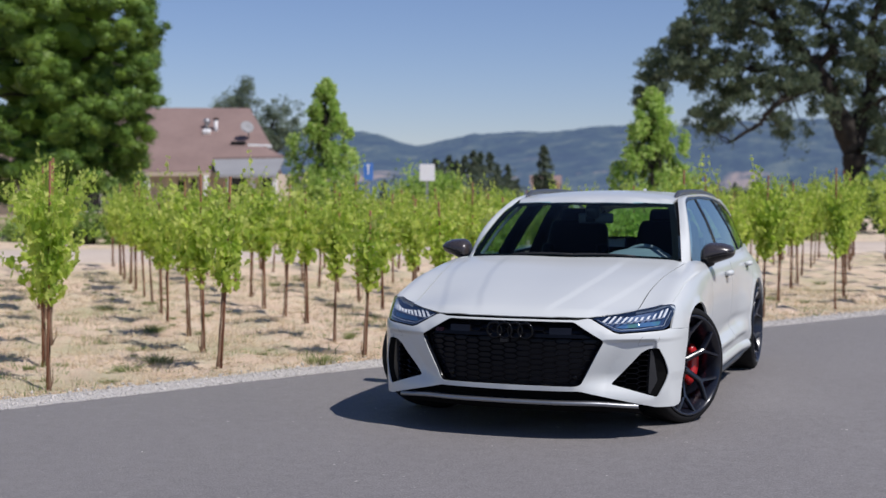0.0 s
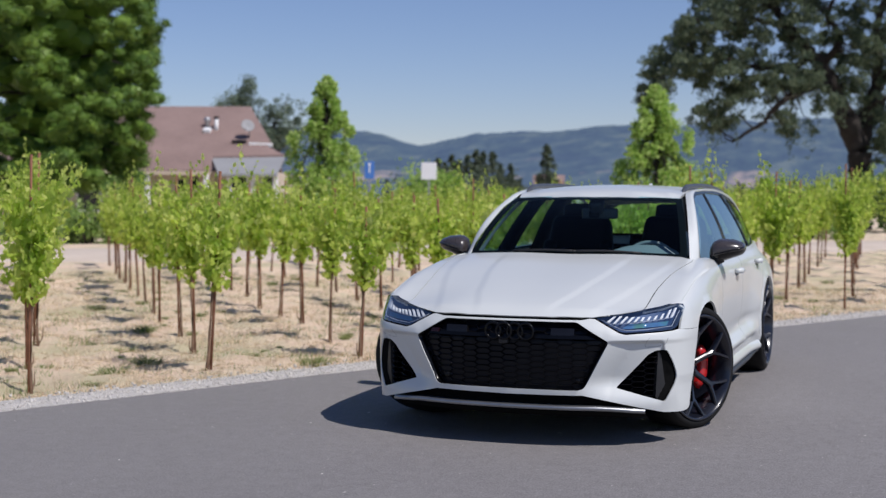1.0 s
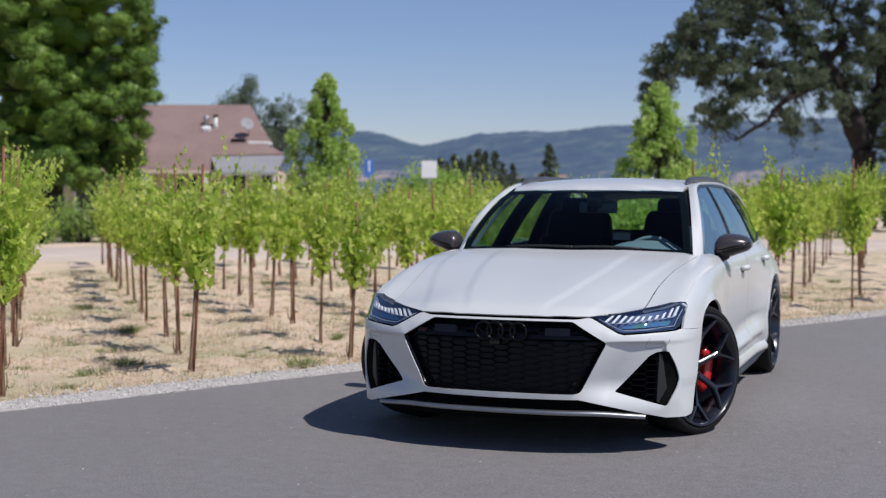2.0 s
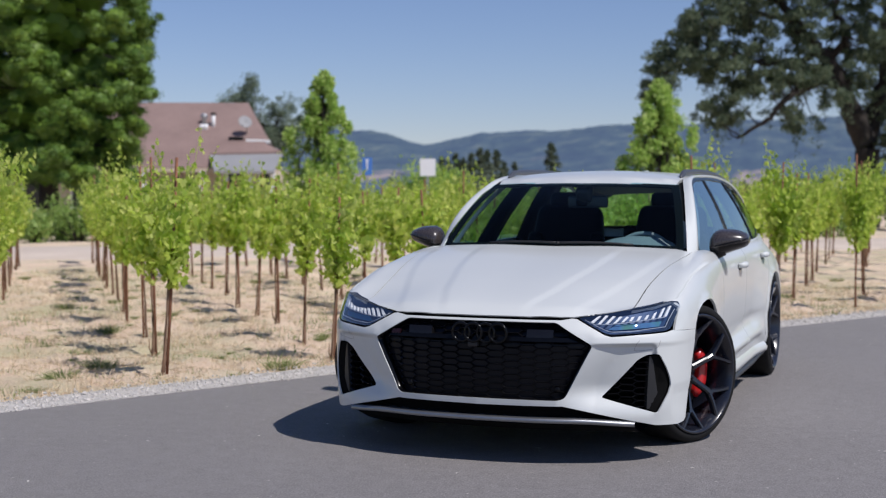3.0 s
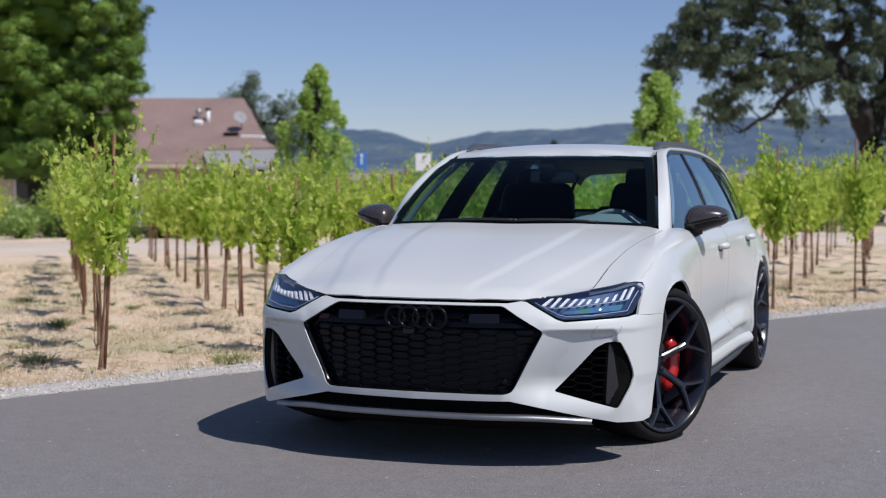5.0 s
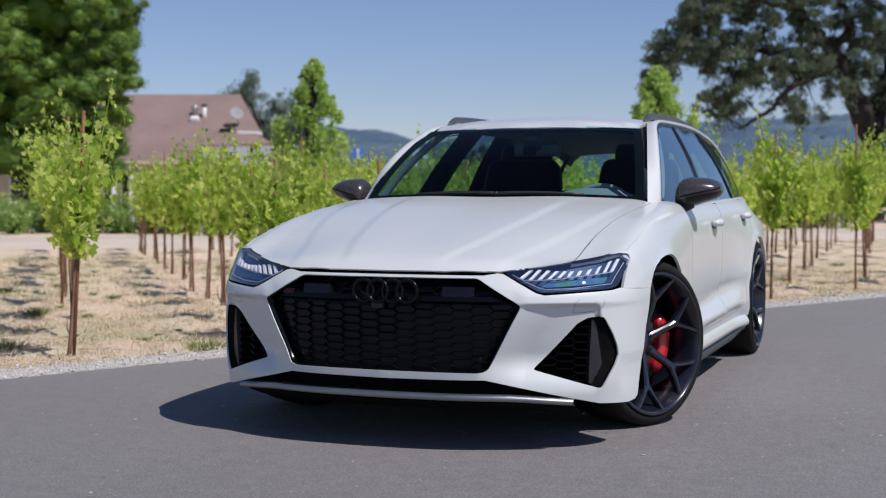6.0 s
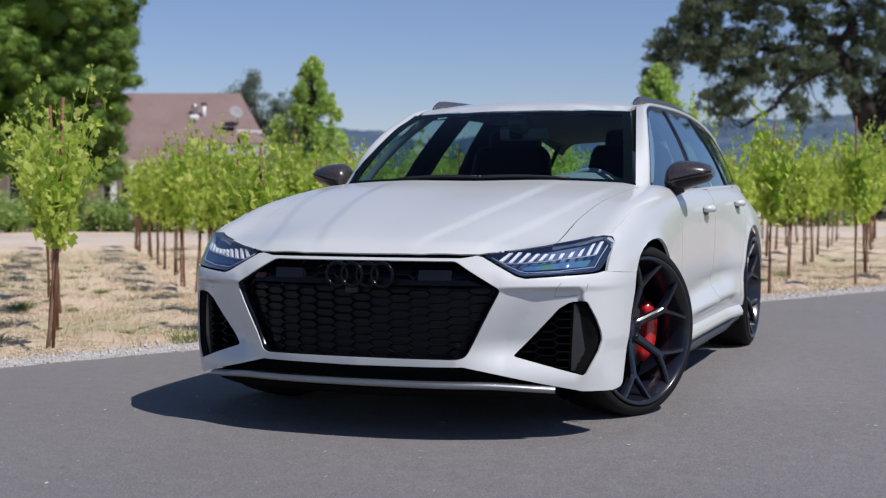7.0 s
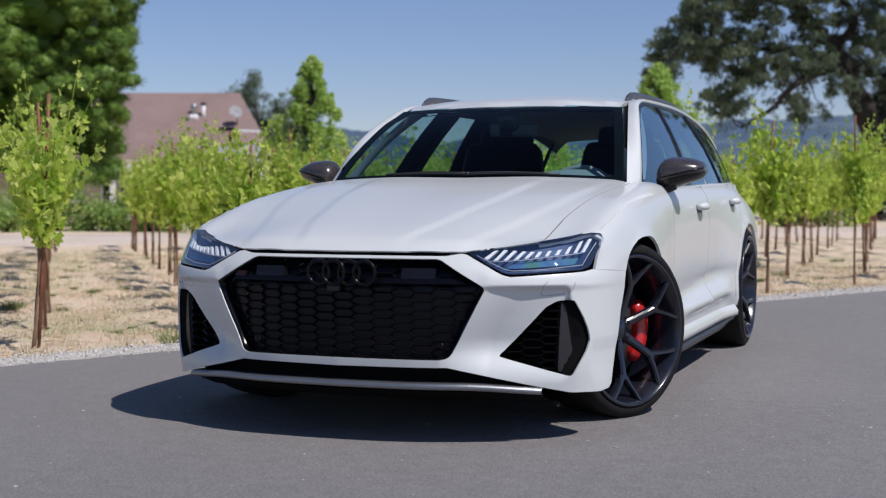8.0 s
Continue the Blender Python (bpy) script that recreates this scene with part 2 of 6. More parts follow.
RAIL_GREY = surface("satin_roof_rail_metal", [(.3, (.075, .080, .092)), (.7, (.105, .110, .125))], scale=8, fine=120, rough=.38, metal=.4)
CHROME_DARK = surface("black_chrome", [(.3, (.03, .03, .034)), (.7, (.05, .05, .055))], scale=8, fine=100, rough=.12, metal=.9)
SCREEN = pane("windscreen_glass", (.64, .83, .86), .80, .018, 5.5)
TINTED = pane("tinted_window_glass", (.72, .87, .90), .98, .10, 2.5)
TINTED.node_tree.nodes["Glossy BSDF"].inputs["Color"].default_value = (.84, .97, .98, 1)
LENS = pane("headlight_lens", (.88, .92, .96), .95, .19, 2.6, .006)
# the lens's blue and green reflections are put into bezel and reflector colours
LAMP_DARK = surface("headlight_bezel", [(.3, (.014, .032, .085)), (.7, (.026, .056, .13))], scale=20, fine=90, rough=.4, metal=.1)
LAMP_BLUE = surface("headlight_reflection_tint", [(.35, (.03, .08, .22)), (.5, (.05, .17, .34)), (.65, (.06, .20, .14))], scale=9, fine=30, fine_mix=.1, rough=.55, metal=.0)
JOINT_GREY = surface("shaded_joint_grey", [(.3, (.20, .20, .205)), (.7, (.26, .26, .265))], scale=9, fine=60, rough=.7)
LIGHT_GUIDE = surface("pale_light_guide", [(.3, (.42, .45, .52)), (.7, (.52, .55, .62))], scale=9, fine=60, rough=.8)
LAMP_WHITE = surface("daylight_strip_diffuser", [(.3, (.74, .74, .75)), (.7, (.80, .80, .81))], scale=9, fine=60, rough=.8)
for lamp_part in (LAMP_BLUE, LIGHT_GUIDE, LAMP_DARK):
    lamp_part.node_tree.nodes["Principled BSDF"].inputs["Specular IOR Level"].default_value = .1
LAMP_WHITE.node_tree.nodes["Principled BSDF"].inputs["Emission Color"].default_value = (1, 1, 1, 1)
LAMP_WHITE.node_tree.nodes["Principled BSDF"].inputs["Emission Strength"].default_value = .12
LEATHER = surface("black_seat_leather", [(.3, (.003, .003, .0035)), (.7, (.006, .006, .0065))], scale=10, fine=160, rough=.6, bump=.2, bump_scale=250, bump_depth=.001)
LEATHER.node_tree.nodes["Principled BSDF"].inputs["Specular IOR Level"].default_value = .12
# pale grey carries the sunlight seen on the instrument hood
DASH_GREY = surface("grey_dash_top", [(.3, (.24, .25, .255)), (.7, (.31, .32, .325))], scale=8, fine=160, rough=.6)
PILLAR_GREY = surface("grey_pillar_cloth", [(.3, (.26, .28, .30)), (.7, (.33, .35, .37))], scale=8, fine=200, rough=.9)
BADGE_RED = surface("red_badge_enamel", [(.3, (.014, .003, .004)), (.7, (.022, .004, .005))], scale=30, fine=200, rough=.3)



# ---- the car's surfaces: x to the car's left, y to its tail, front axle at y = 0 ----
def curve(*knots):
    """A smooth, never overshooting function through (t, value) knots."""
    k = np.array(knots, float)
    t, v = k[:, 0], k[:, 1]
    h, d = np.diff(t), np.diff(v) / np.diff(t)
    m = np.zeros(len(t))
    m[0], m[-1] = d[0], d[-1]
    for i in range(1, len(t) - 1):
        if d[i - 1] * d[i] > 0:
            a, b = 2 * h[i] + h[i - 1], h[i] + 2 * h[i - 1]
            m[i] = (a + b) / (a / d[i - 1] + b / d[i])

    def value(q):
        q = min(max(q, t[0]), t[-1])
        i = min(max(int(np.searchsorted(t, q)) - 1, 0), len(h) - 1)
        s = (q - t[i]) / h[i]
        return ((1 + 2 * s) * (1 - s) ** 2 * v[i] + s * (1 - s) ** 2 * h[i] * m[i]
                + s * s * (3 - 2 * s) * v[i + 1] + s * s * (s - 1) * h[i] * m[i + 1])
    return value


def ease(q):
    q = min(max(q, 0.0), 1.0)
    return q * q * (3 - 2 * q)


# plan of the nose: half width and place along the car, by a running number u
nose_x = curve((0, 0), (.25, .25), (.45, .45), (.6, .597), (.75, .742), (.88, .852), (1.0, .915), (1.12, .943), (1.25, .954), (1.45, .962))
nose_y = curve((0, -.975), (.25, -.962), (.45, -.925), (.6, -.870), (.75, -.79), (.88, -.698), (1.0, -.582), (1.12, -.45), (1.25, -.315), (1.45, -.1))
nose_back = curve((.12, .05), (.2, .03), (.3, .008), (.45, 0), (.58, 0), (.64, .018), (.70, .06), (.78, .13), (.86, .22))


arm_start = curve((.25, .39), (.328, .385), (.585, .525), (.6, .53))
def arm_end(z):
    return float(np.interp(z, (.2, .25, .345, .39, .47, .54, .6), (.815, .846, .912, .930, .904, .860, .855)))


def nose(u, z, depth=0.0, plain=False):
    """The front fascia at u (signed) and height z, pushed inward by depth."""
    a = abs(u)
    side = ease((a - .95) / .35)
    x, y = nose_x(a), nose_y(a) + nose_back(z) * (1 - side)
    x -= side * (.02 * ease((.34 - z) / .2) + .035 * ease((z - .60) / .2))
    # the arms between grille and side intakes lie a little deeper
    if not plain:
        y += (.017 * ease((.590 - z) / .012) + .060 * min(max((.585 - z) / .24, 0), 1)) * ease((z - .22) / .18) * min(max((a - arm_start(z) - .01) / .16, 0), 1) * ease((arm_end(z) - a) / .03)
        y -= .008 * ease((z - .575) / .02) * ease((.66 - z) / .04) * ease((a - .52) / .06)
    if not plain:
        # the corner tucks in under its crease, then flares to the lip
        depth += .006 * min(max((.388 - z) / .05, 0), 1) * ease((z - .20) / .10) * ease((a - .935) / .03) * (1 - ease((a - 1.12) / .12))
    dx, dy = nose_x(a + .01) - nose_x(max(a - .01, 0)), nose_y(a + .01) - nose_y(max(a - .01, 0))
    n = math.hypot(dx, dy)
    x, y = x - depth * dy / n, y + depth * dx / n
    return Vector((math.copysign(x, u) if u else 0.0, y, z))


# feature lines of the body, as functions of y: top centre, hood edge, shoulder, and down the side
top_z = curve((-1.0, .69), (-.93, .716), (-.8, .765), (-.5, .840), (0, .938), (.3, .990), (.5, 1.015), (4.1, 1.015))
edge_x = curve((-.9, .67), (-.67, .700), (-.4, .708), (0, .742), (.25, .773), (.46, .792), (.6, .795), (4.1, .76))
edge_z = curve((-.9, .715), (-.67, .750), (-.3, .858), (0, .928), (.3, .968), (.6, .990), (1.2, .99), (4.1, 1.01))
shoulder_x = curve((-.62, .862), (-.4, .882), (0, .888), (.6, .893), (1.2, .890), (2.4, .89), (2.9, .872), (3.2, .832), (3.5, .785), (4.0, .70))
shoulder_z = curve((-.62, .752), (-.4, .812), (0, .898), (.3, .924), (.6, .935), (1.2, .94), (2.4, .965), (3.2, .975), (4.0, .97))
upper_x = curve((-.62, .888), (-.5, .922), (-.4, .936), (0, .953), (.45, .935), (.9, .918), (2.0, .922), (2.5, .935), (2.93, .952), (3.4, .925), (4.0, .82))
upper_z = curve((-.6, .66), (-.4, .70), (0, .735), (.9, .80), (2.0, .83), (2.93, .80), (4.0, .8))
mid_x = curve((-.6, .918), (-.4, .947), (-.2, .958), (0, .965), (.4, .953), (.8, .919), (1.4, .912), (2.0, .918), (2.45, .950), (2.93, .97), (3.3, .96), (4.0, .86))
mid_z = curve((-.6, .52), (0, .55), (1.4, .56), (4.0, .56))
hollow_x = curve((-.6, .91), (0, .965), (.4, .953), (.8, .907), (1.4, .893), (2.0, .897), (2.45, .942), (2.93, .968), (4.0, .86))
hollow_z = curve((-.6, .42), (.6, .42), (.9, .425), (2.0, .475), (4.0, .45))
low_x = curve((-.6, .91), (0, .955), (.5, .955), (.9, .952), (1.4, .95), (2.2, .955), (2.93, .955), (4.0, .85))
low_z = curve((-.6, .30), (.5, .315), (.9, .352), (2.2, .38), (2.7, .33), (4.0, .33))
tuck_x = curve((-.6, .90), (.4, .945), (.8, .925), (2.1, .92), (2.6, .945), (4.0, .84))
tuck_z = curve((-.6, .26), (.5, .27), (.9, .305), (2.2, .318), (2.7, .27), (4.0, .27))
sill_x = curve((-.6, .88), (0, .92), (2.2, .92), (4.0, .83))
SILL = .21
sections = {}


def section(y):
    """The half section at y, glided between stations 2 cm apart."""
    k = math.floor(y / .02)
    s = y / .02 - k
    a, b, c, d = station(k - 1), station(k), station(k + 1), station(k + 2)
    return .5 * (2 * b + (c - a) * s + (2 * a - 5 * b + 4 * c - d) * s * s + (3 * b - a - 3 * c + d) * s ** 3)


def station(key):
    """The half section as a dense line from the top centre over the shoulder down to the sill."""
    y = key * .02
    if key not in sections:
        p = [(0, top_z(y)), (edge_x(y) * .5, top_z(y) * .85 + edge_z(y) * .15 + .004), (edge_x(y), edge_z(y)), (shoulder_x(y), shoulder_z(y)), (upper_x(y), upper_z(y)),
             (mid_x(y), mid_z(y)), (hollow_x(y), hollow_z(y)), (low_x(y), low_z(y)), (tuck_x(y), tuck_z(y)), (sill_x(y), SILL)]
        p = np.array([(-p[1][0], p[1][1])] + p + [(2 * p[-1][0] - p[-2][0], 2 * p[-1][1] - p[-2][1])])
        rows = []
        for i in range(1, len(p) - 2):
            for s in np.linspace(0, 1, 24, endpoint=False):
                a, b, c, d = p[i - 1:i + 3]
                rows.append(.5 * (2 * b + (c - a) * s + (2 * a - 5 * b + 4 * c - d) * s * s + (3 * b - a - 3 * c + d) * s ** 3))
        rows.append(p[-2])
        sections[key] = np.array(rows)
    return sections[key]


hood_front = curve((0, -.912), (.25, -.902), (.40, -.872), (.46, -.853), (.60, -.765), (.72, -.655))
hood_lip = curve((0, .716), (.46, .716), (.61, .736), (.72, .754))


def side_x(y, z):
    """Half width of the body side at y and height z."""
    p = section(y)[60:]
    return float(np.interp(-z, -p[:, 1], p[:, 0]))


inner_crease = curve((-.95, .200), (-.85, .215), (-.6, .285), (-.4, .322), (-.15, .370), (.15, .402), (.5, .42))
outer_crease = curve((-.95, .440), (-.85, .457), (-.6, .520), (-.4, .578), (-.15, .640), (.15, .685), (.5, .70))


def hood_z(x, y):
    """Height of the bonnet and the fenders' tops at x and y, with its two creases on each side."""
    p = section(y)[:97]
    a = abs(x)
    z = float(np.interp(a, p[:, 0], p[:, 1]))
    fade = ease((y + .95) / .18) * ease((.55 - y) / .5)
    for path, drop in ((inner_crease, .0068), (outer_crease, .0062)):
        z += drop * fade * (.5 - ease((a - path(y) + .030) / .060))
    return z

# ---- building helpers ----
def part(name, bm, material, parent=None, label="", smooth=True):
    """Links a bmesh as one mesh object, under a thing or a part."""
    me = bpy.data.meshes.new(name)
    for f in bm.faces:
        f.smooth = smooth
    layer = bm.verts.layers.float_vector.get("true_normal")
    if layer and smooth:
        bm.normal_update()
        true = []
        for f in bm.faces:
            for v in f.verts:
                n = v[layer].copy()
                true.append(n if n.length > .5 and n.dot(f.normal) > .3 else f.normal.copy())
    bm.to_mesh(me)
    bm.free()
    if layer and smooth:
        me.normals_split_custom_set(true)
        me.attributes.remove(me.attributes["true_normal"])
    me.materials.append(material)
    ob = new(name, me)
    ob.parent = parent
    return tagged(ob, label)


def sheet(name, verts, faces, material, parent=None, label="", smooth=False):
    me = bpy.data.meshes.new(name)
    me.from_pydata([tuple(v) for v in verts], [], [tuple(f) for f in faces])
    me.materials.append(material)
    if smooth:
        me.shade_smooth()
    ob = new(name, me)
    ob.parent = parent
    return tagged(ob, label)


def thing(name, label, category, m=None, group="", kind=""):
    ob = new(name)
    ob.empty_display_size = .2
    ob.matrix_world = m or Matrix()
    return tagged(ob, label, category, group, kind)


def tube(bm, points, radii, n=8, cap=True):
    """A round bar along points with a radius at each."""
    points = [Vector(p) for p in points]
    rings = []
    for i, p in enumerate(points):
        way = (points[min(i + 1, len(points) - 1)] - points[max(i - 1, 0)]).normalized()
        q = way.to_track_quat("Z", "Y")
        r = radii[i] if isinstance(radii, (list, tuple)) else radii
        rings.append([bm.verts.new(p + q @ Vector((r * math.cos(a), r * math.sin(a), 0))) for a in np.arange(n) * 2 * math.pi / n])
    for a, b in zip(rings, rings[1:]):
        for i in range(n):
            bm.faces.new((a[i], a[(i + 1) % n], b[(i + 1) % n], b[i]))
    if cap:
        bm.faces.new(rings[0][::-1])
        bm.faces.new(rings[-1])
    return bm


def block(bm, size, m=Matrix(), bevel=0.0, segments=2):
    """A box with rounded edges."""
    made = bmesh.ops.create_cube(bm, size=1, matrix=m @ Matrix.Diagonal((*size, 1)))["verts"]
    if bevel:
        edges = {e for v in made for e in v.link_edges}
        bmesh.ops.bevel(bm, geom=list(edges), offset=bevel, segments=segments, profile=.6, affect="EDGES", clamp_overlap=True)
    return bm


def turned(bm, profile, n=32, m=Matrix()):
    """A body turned round the local z axis from (radius, height) pairs."""
    rings = [[bm.verts.new(m @ Vector((r * math.cos(a), r * math.sin(a), h))) for a in np.arange(n) * 2 * math.pi / n] for r, h in profile]
    for a, b in zip(rings, rings[1:]):
        for i in range(n):
            bm.faces.new((a[i], a[(i + 1) % n], b[(i + 1) % n], b[i]))
    return bm


def leaves(centres, sizes, rng, droop=0.0, width=.75, shape="leaf", lean=.6, facing=None):
    """Vertices and faces of many small folded leaves, facing up or as given."""
    n = len(centres)
    up = rng.normal(0, 1, (n, 3)) * lean + (np.array([0, 0, 1.0]) if facing is None else facing)
    up /= np.linalg.norm(up, axis=1)[:, None]
    way = np.cross(up, rng.normal(0, 1, (n, 3)))
    way[:, 2] -= droop
    way /= np.linalg.norm(way, axis=1)[:, None]
    side = np.cross(up, way)
    side /= np.linalg.norm(side, axis=1)[:, None]
    up = np.cross(way, side)
    s = np.asarray(sizes)[:, None]
    c = np.asarray(centres)
    if shape == "leaf":
        outline = ((-.5, 0, 0), (-.3, .5, .12), (.22, .42, .10), (.55, 0, -.08), (.22, -.42, .10), (-.3, -.5, .12))
        polys = ((0, 3, 2, 1), (0, 5, 4, 3))
    elif shape == "lobed":
        outline = ((-.34, 0, 0), (-.50, .26, .10), (-.14, .50, .16), (.02, .30, .06), (.32, .40, .08), (.34, .18, .0), (.62, 0, -.12),
                   (.34, -.18, .0), (.32, -.40, .08), (.02, -.30, .06), (-.14, -.50, .16), (-.50, -.26, .10))
        polys = ((0, 6, 5, 4, 3, 2, 1), (0, 11, 10, 9, 8, 7, 6))
    else:
        outline = ((-.5, 0, 0), (0, .5, .08), (.5, 0, 0), (0, -.5, .08))
        polys = ((0, 2, 1), (0, 3, 2))
    verts = np.stack([c + s * (a * way + b * width * side + h * up) for a, b, h in outline], 1).reshape(-1, 3)
    k = len(outline)
    faces = [tuple(i * k + j for j in p) for i in range(n) for p in polys]
    return verts, faces


# ---- the ground, the road and its verge ----
road_edge = curve((-60, -32), (-20, -12.8), (-1.2, -3.40), (1.8, -1.98), (6.6, .60), (8.9, 1.80), (40, 18.2), (90, 44))
ALONG = Vector((.753, 1.39, 0)).normalized()
ACROSS = Vector((-ALONG.y, ALONG.x, 0))
VERGE = .52


def off_road(x, y):
    """Metres beyond the road's edge, into the vineyard."""
    return (road_edge(y) - x) * .88


def ground_z(x, y):
    d = off_road(x, y)
    far = math.hypot(x, y)
    z = -.085 + .012 * noise.noise((x * .8, y * .8, 0)) + (.065 * noise.noise((x * 2.3, y * 2.3, 5)) + .042 * noise.noise((x * 5.2, y * 5.2, 8))) * ease((d - .5) / .8)
    z = -.03 + (z + .03) * ease(d / 1.3)
    if far > 90:
        z -= .3 * ease((far - 90) / 200)
    return z if d > .05 else -.16


def build_ground():
    def steps(lo, hi, fine, reach):
        a = list(np.arange(lo, hi + .01, fine))
        grow = fine
        while a[-1] < reach:
            grow *= 1.35
            a.append(a[-1] + grow)
        grow = fine
        while a[0] > -reach:
            grow *= 1.35
            a.insert(0, a[0] - grow)
        return a
    xs, ys = steps(-13, 4, .09, 3200), steps(-3, 15, .09, 3200)
    verts = [(x, y, ground_z(x, y)) for y in ys for x in xs]
    w = len(xs)
    faces = [(j * w + i, j * w + i + 1, (j + 1) * w + i + 1, (j + 1) * w + i) for j in range(len(ys) - 1) for i in range(w - 1)]
    tagged(sheet("ground", verts, faces, FIELD, smooth=True), "dry straw-coloured vineyard soil with sparse green weeds", "ground", kind="structure")


def strip(name, inner, outer, z_in, z_out, y0, y1, step, material, skirt=.12):
    """A band along the road between two distances from its edge."""
    verts, faces = [], []
    ys = list(np.arange(y0, y1, step))
    for y in ys:
        e = Vector((road_edge(y), y, 0))
        wob = .05 * noise.noise((y * 1.7, 3, 0)) + .03 * noise.noise((y * 6, 9, 0)) if outer > inner and outer < 2 else 0
        a, b = e + ACROSS * inner, e + ACROSS * (outer + wob)
        verts += [(a.x, a.y, z_in - skirt), (a.x, a.y, z_in), ((a.x + b.x) / 2, (a.y + b.y) / 2, (z_in + z_out) / 2 + .004), (b.x, b.y, z_out), (b.x, b.y, z_out - skirt)]
    for i in range(len(ys) - 1):
        for k in range(4):
            faces.append((i * 5 + k, i * 5 + k + 1, i * 5 + k + 6, i * 5 + k + 5))
    return sheet(name, verts, faces, material, smooth=False)


build_ground()
tagged(strip("road", 0.0, -16.0, 0.0, 0.0, -60, 90, .5, ASPHALT), "smooth grey asphalt road with fine pale grit", "road", kind="structure")
tagged(strip("verge", .005, VERGE, .004, -.018, -30, 60, .2, GRAVEL, .1), "pale crushed gravel strip along the asphalt", "verge", kind="structure")


def build_stones():
    rng = np.random.default_rng(3)
    base = np.array([(1, 0, 0), (-1, 0, 0), (0, 1, 0), (0, -1, 0), (0, 0, 1), (0, 0, -1)], float)
    tris = [(0, 2, 4), (2, 1, 4), (1, 3, 4), (3, 0, 4), (2, 0, 5), (1, 2, 5), (3, 1, 5), (0, 3, 5)]
    verts, faces = [], []
    for i in range(9000):
        y = rng.uniform(-3.5, 12.5)
        d = abs(rng.normal(.24, .17)) if rng.random() < .97 else rng.uniform(-.12, .9)
        p = Vector((road_edge(y), y, 0)) + ACROSS * d
        s = rng.uniform(.004, .012) * (1.9 if rng.random() < .06 else 1)
        top = .0 if d < 0 else .004 - .03 * d
        q = Euler(rng.uniform(0, 6.28, 3)).to_matrix()
        k = len(verts)
        for b in base * rng.uniform(.6, 1.25, (6, 3)) * s * np.array([1, 1, .75]):
            v = q @ Vector(b)
            verts.append((p.x + v.x, p.y + v.y, top + v.z + s * .2))
        faces += [(a + k, b + k, c + k) for a, b, c in tris]
    tagged(sheet("gravel", verts, faces, STONE), "loose pale crushed stones beside the asphalt", "gravel", kind="stuff")


def build_straw():
    rng = np.random.default_rng(4)
    centres, sizes = [], []
    while len(centres) < 34000:
        x, y = rng.uniform(-13, 3), rng.uniform(-2, 15)
        d = off_road(x, y)
        if d < VERGE - .1 or (d > 6 and rng.random() < .6):
            continue
        if noise.noise((x * 1.3, y * 1.3, 2)) < rng.uniform(-.6, .35):
            continue
        centres.append((x, y, ground_z(x, y) + rng.uniform(.004, .03)))
        sizes.append(rng.uniform(.03, .095))
    verts, faces = leaves(np.array(centres), np.array(sizes), rng, width=.09, shape="blade", lean=.35)
    tagged(sheet("straw", verts, faces, STRAW), "dry cut straw lying on the vineyard soil", "straw", kind="stuff")


def weed_tuft(seed, size, blades):
    rng = np.random.default_rng(seed)
    verts, faces = [], []
    for _ in range(blades):
        a, r, h = rng.uniform(0, 6.28), rng.uniform(0, .45) * size, rng.uniform(.35, 1) * size * .8
        lean = rng.uniform(.2, 1.0) * h
        b = rng.uniform(0, 6.28)
        w = rng.uniform(.006, .014)
        p = np.array([r * math.cos(a), r * math.sin(a), -.01])
        way = np.array([math.cos(a + rng.normal(0, .5)), math.sin(a + rng.normal(0, .5)), 0])
        side = np.array([math.cos(b), math.sin(b), 0]) * w
        k = len(verts)
        verts += [p - side, p + side, p + way * lean * .4 + (0, 0, h * .7) + side * .8, p + way * lean * .4 + (0, 0, h * .7) - side * .8, p + way * lean + (0, 0, h)]
        faces += [(k, k + 1, k + 2, k + 3), (k + 3, k + 2, k + 4)]
    return verts, faces


def build_grit():
    """Sparse pale bits of stone and straw lying on the asphalt."""
    rng = np.random.default_rng(6)
    centres, sizes = [], []
    while len(centres) < 2400:
        x, y = rng.uniform(-9, 9), rng.uniform(-8, 9)
        if off_road(x, y) < -.05:
            centres.append((x, y, rng.uniform(.002, .004)))
            sizes.append(rng.uniform(.006, .022) * (2 if rng.random() < .08 else 1))
    verts, faces = leaves(np.array(centres), np.array(sizes), rng, width=.5, shape="blade", lean=.1)
    tagged(sheet("grit", verts, faces, STONE), "sparse pale grit scattered on the asphalt", "grit", kind="stuff")


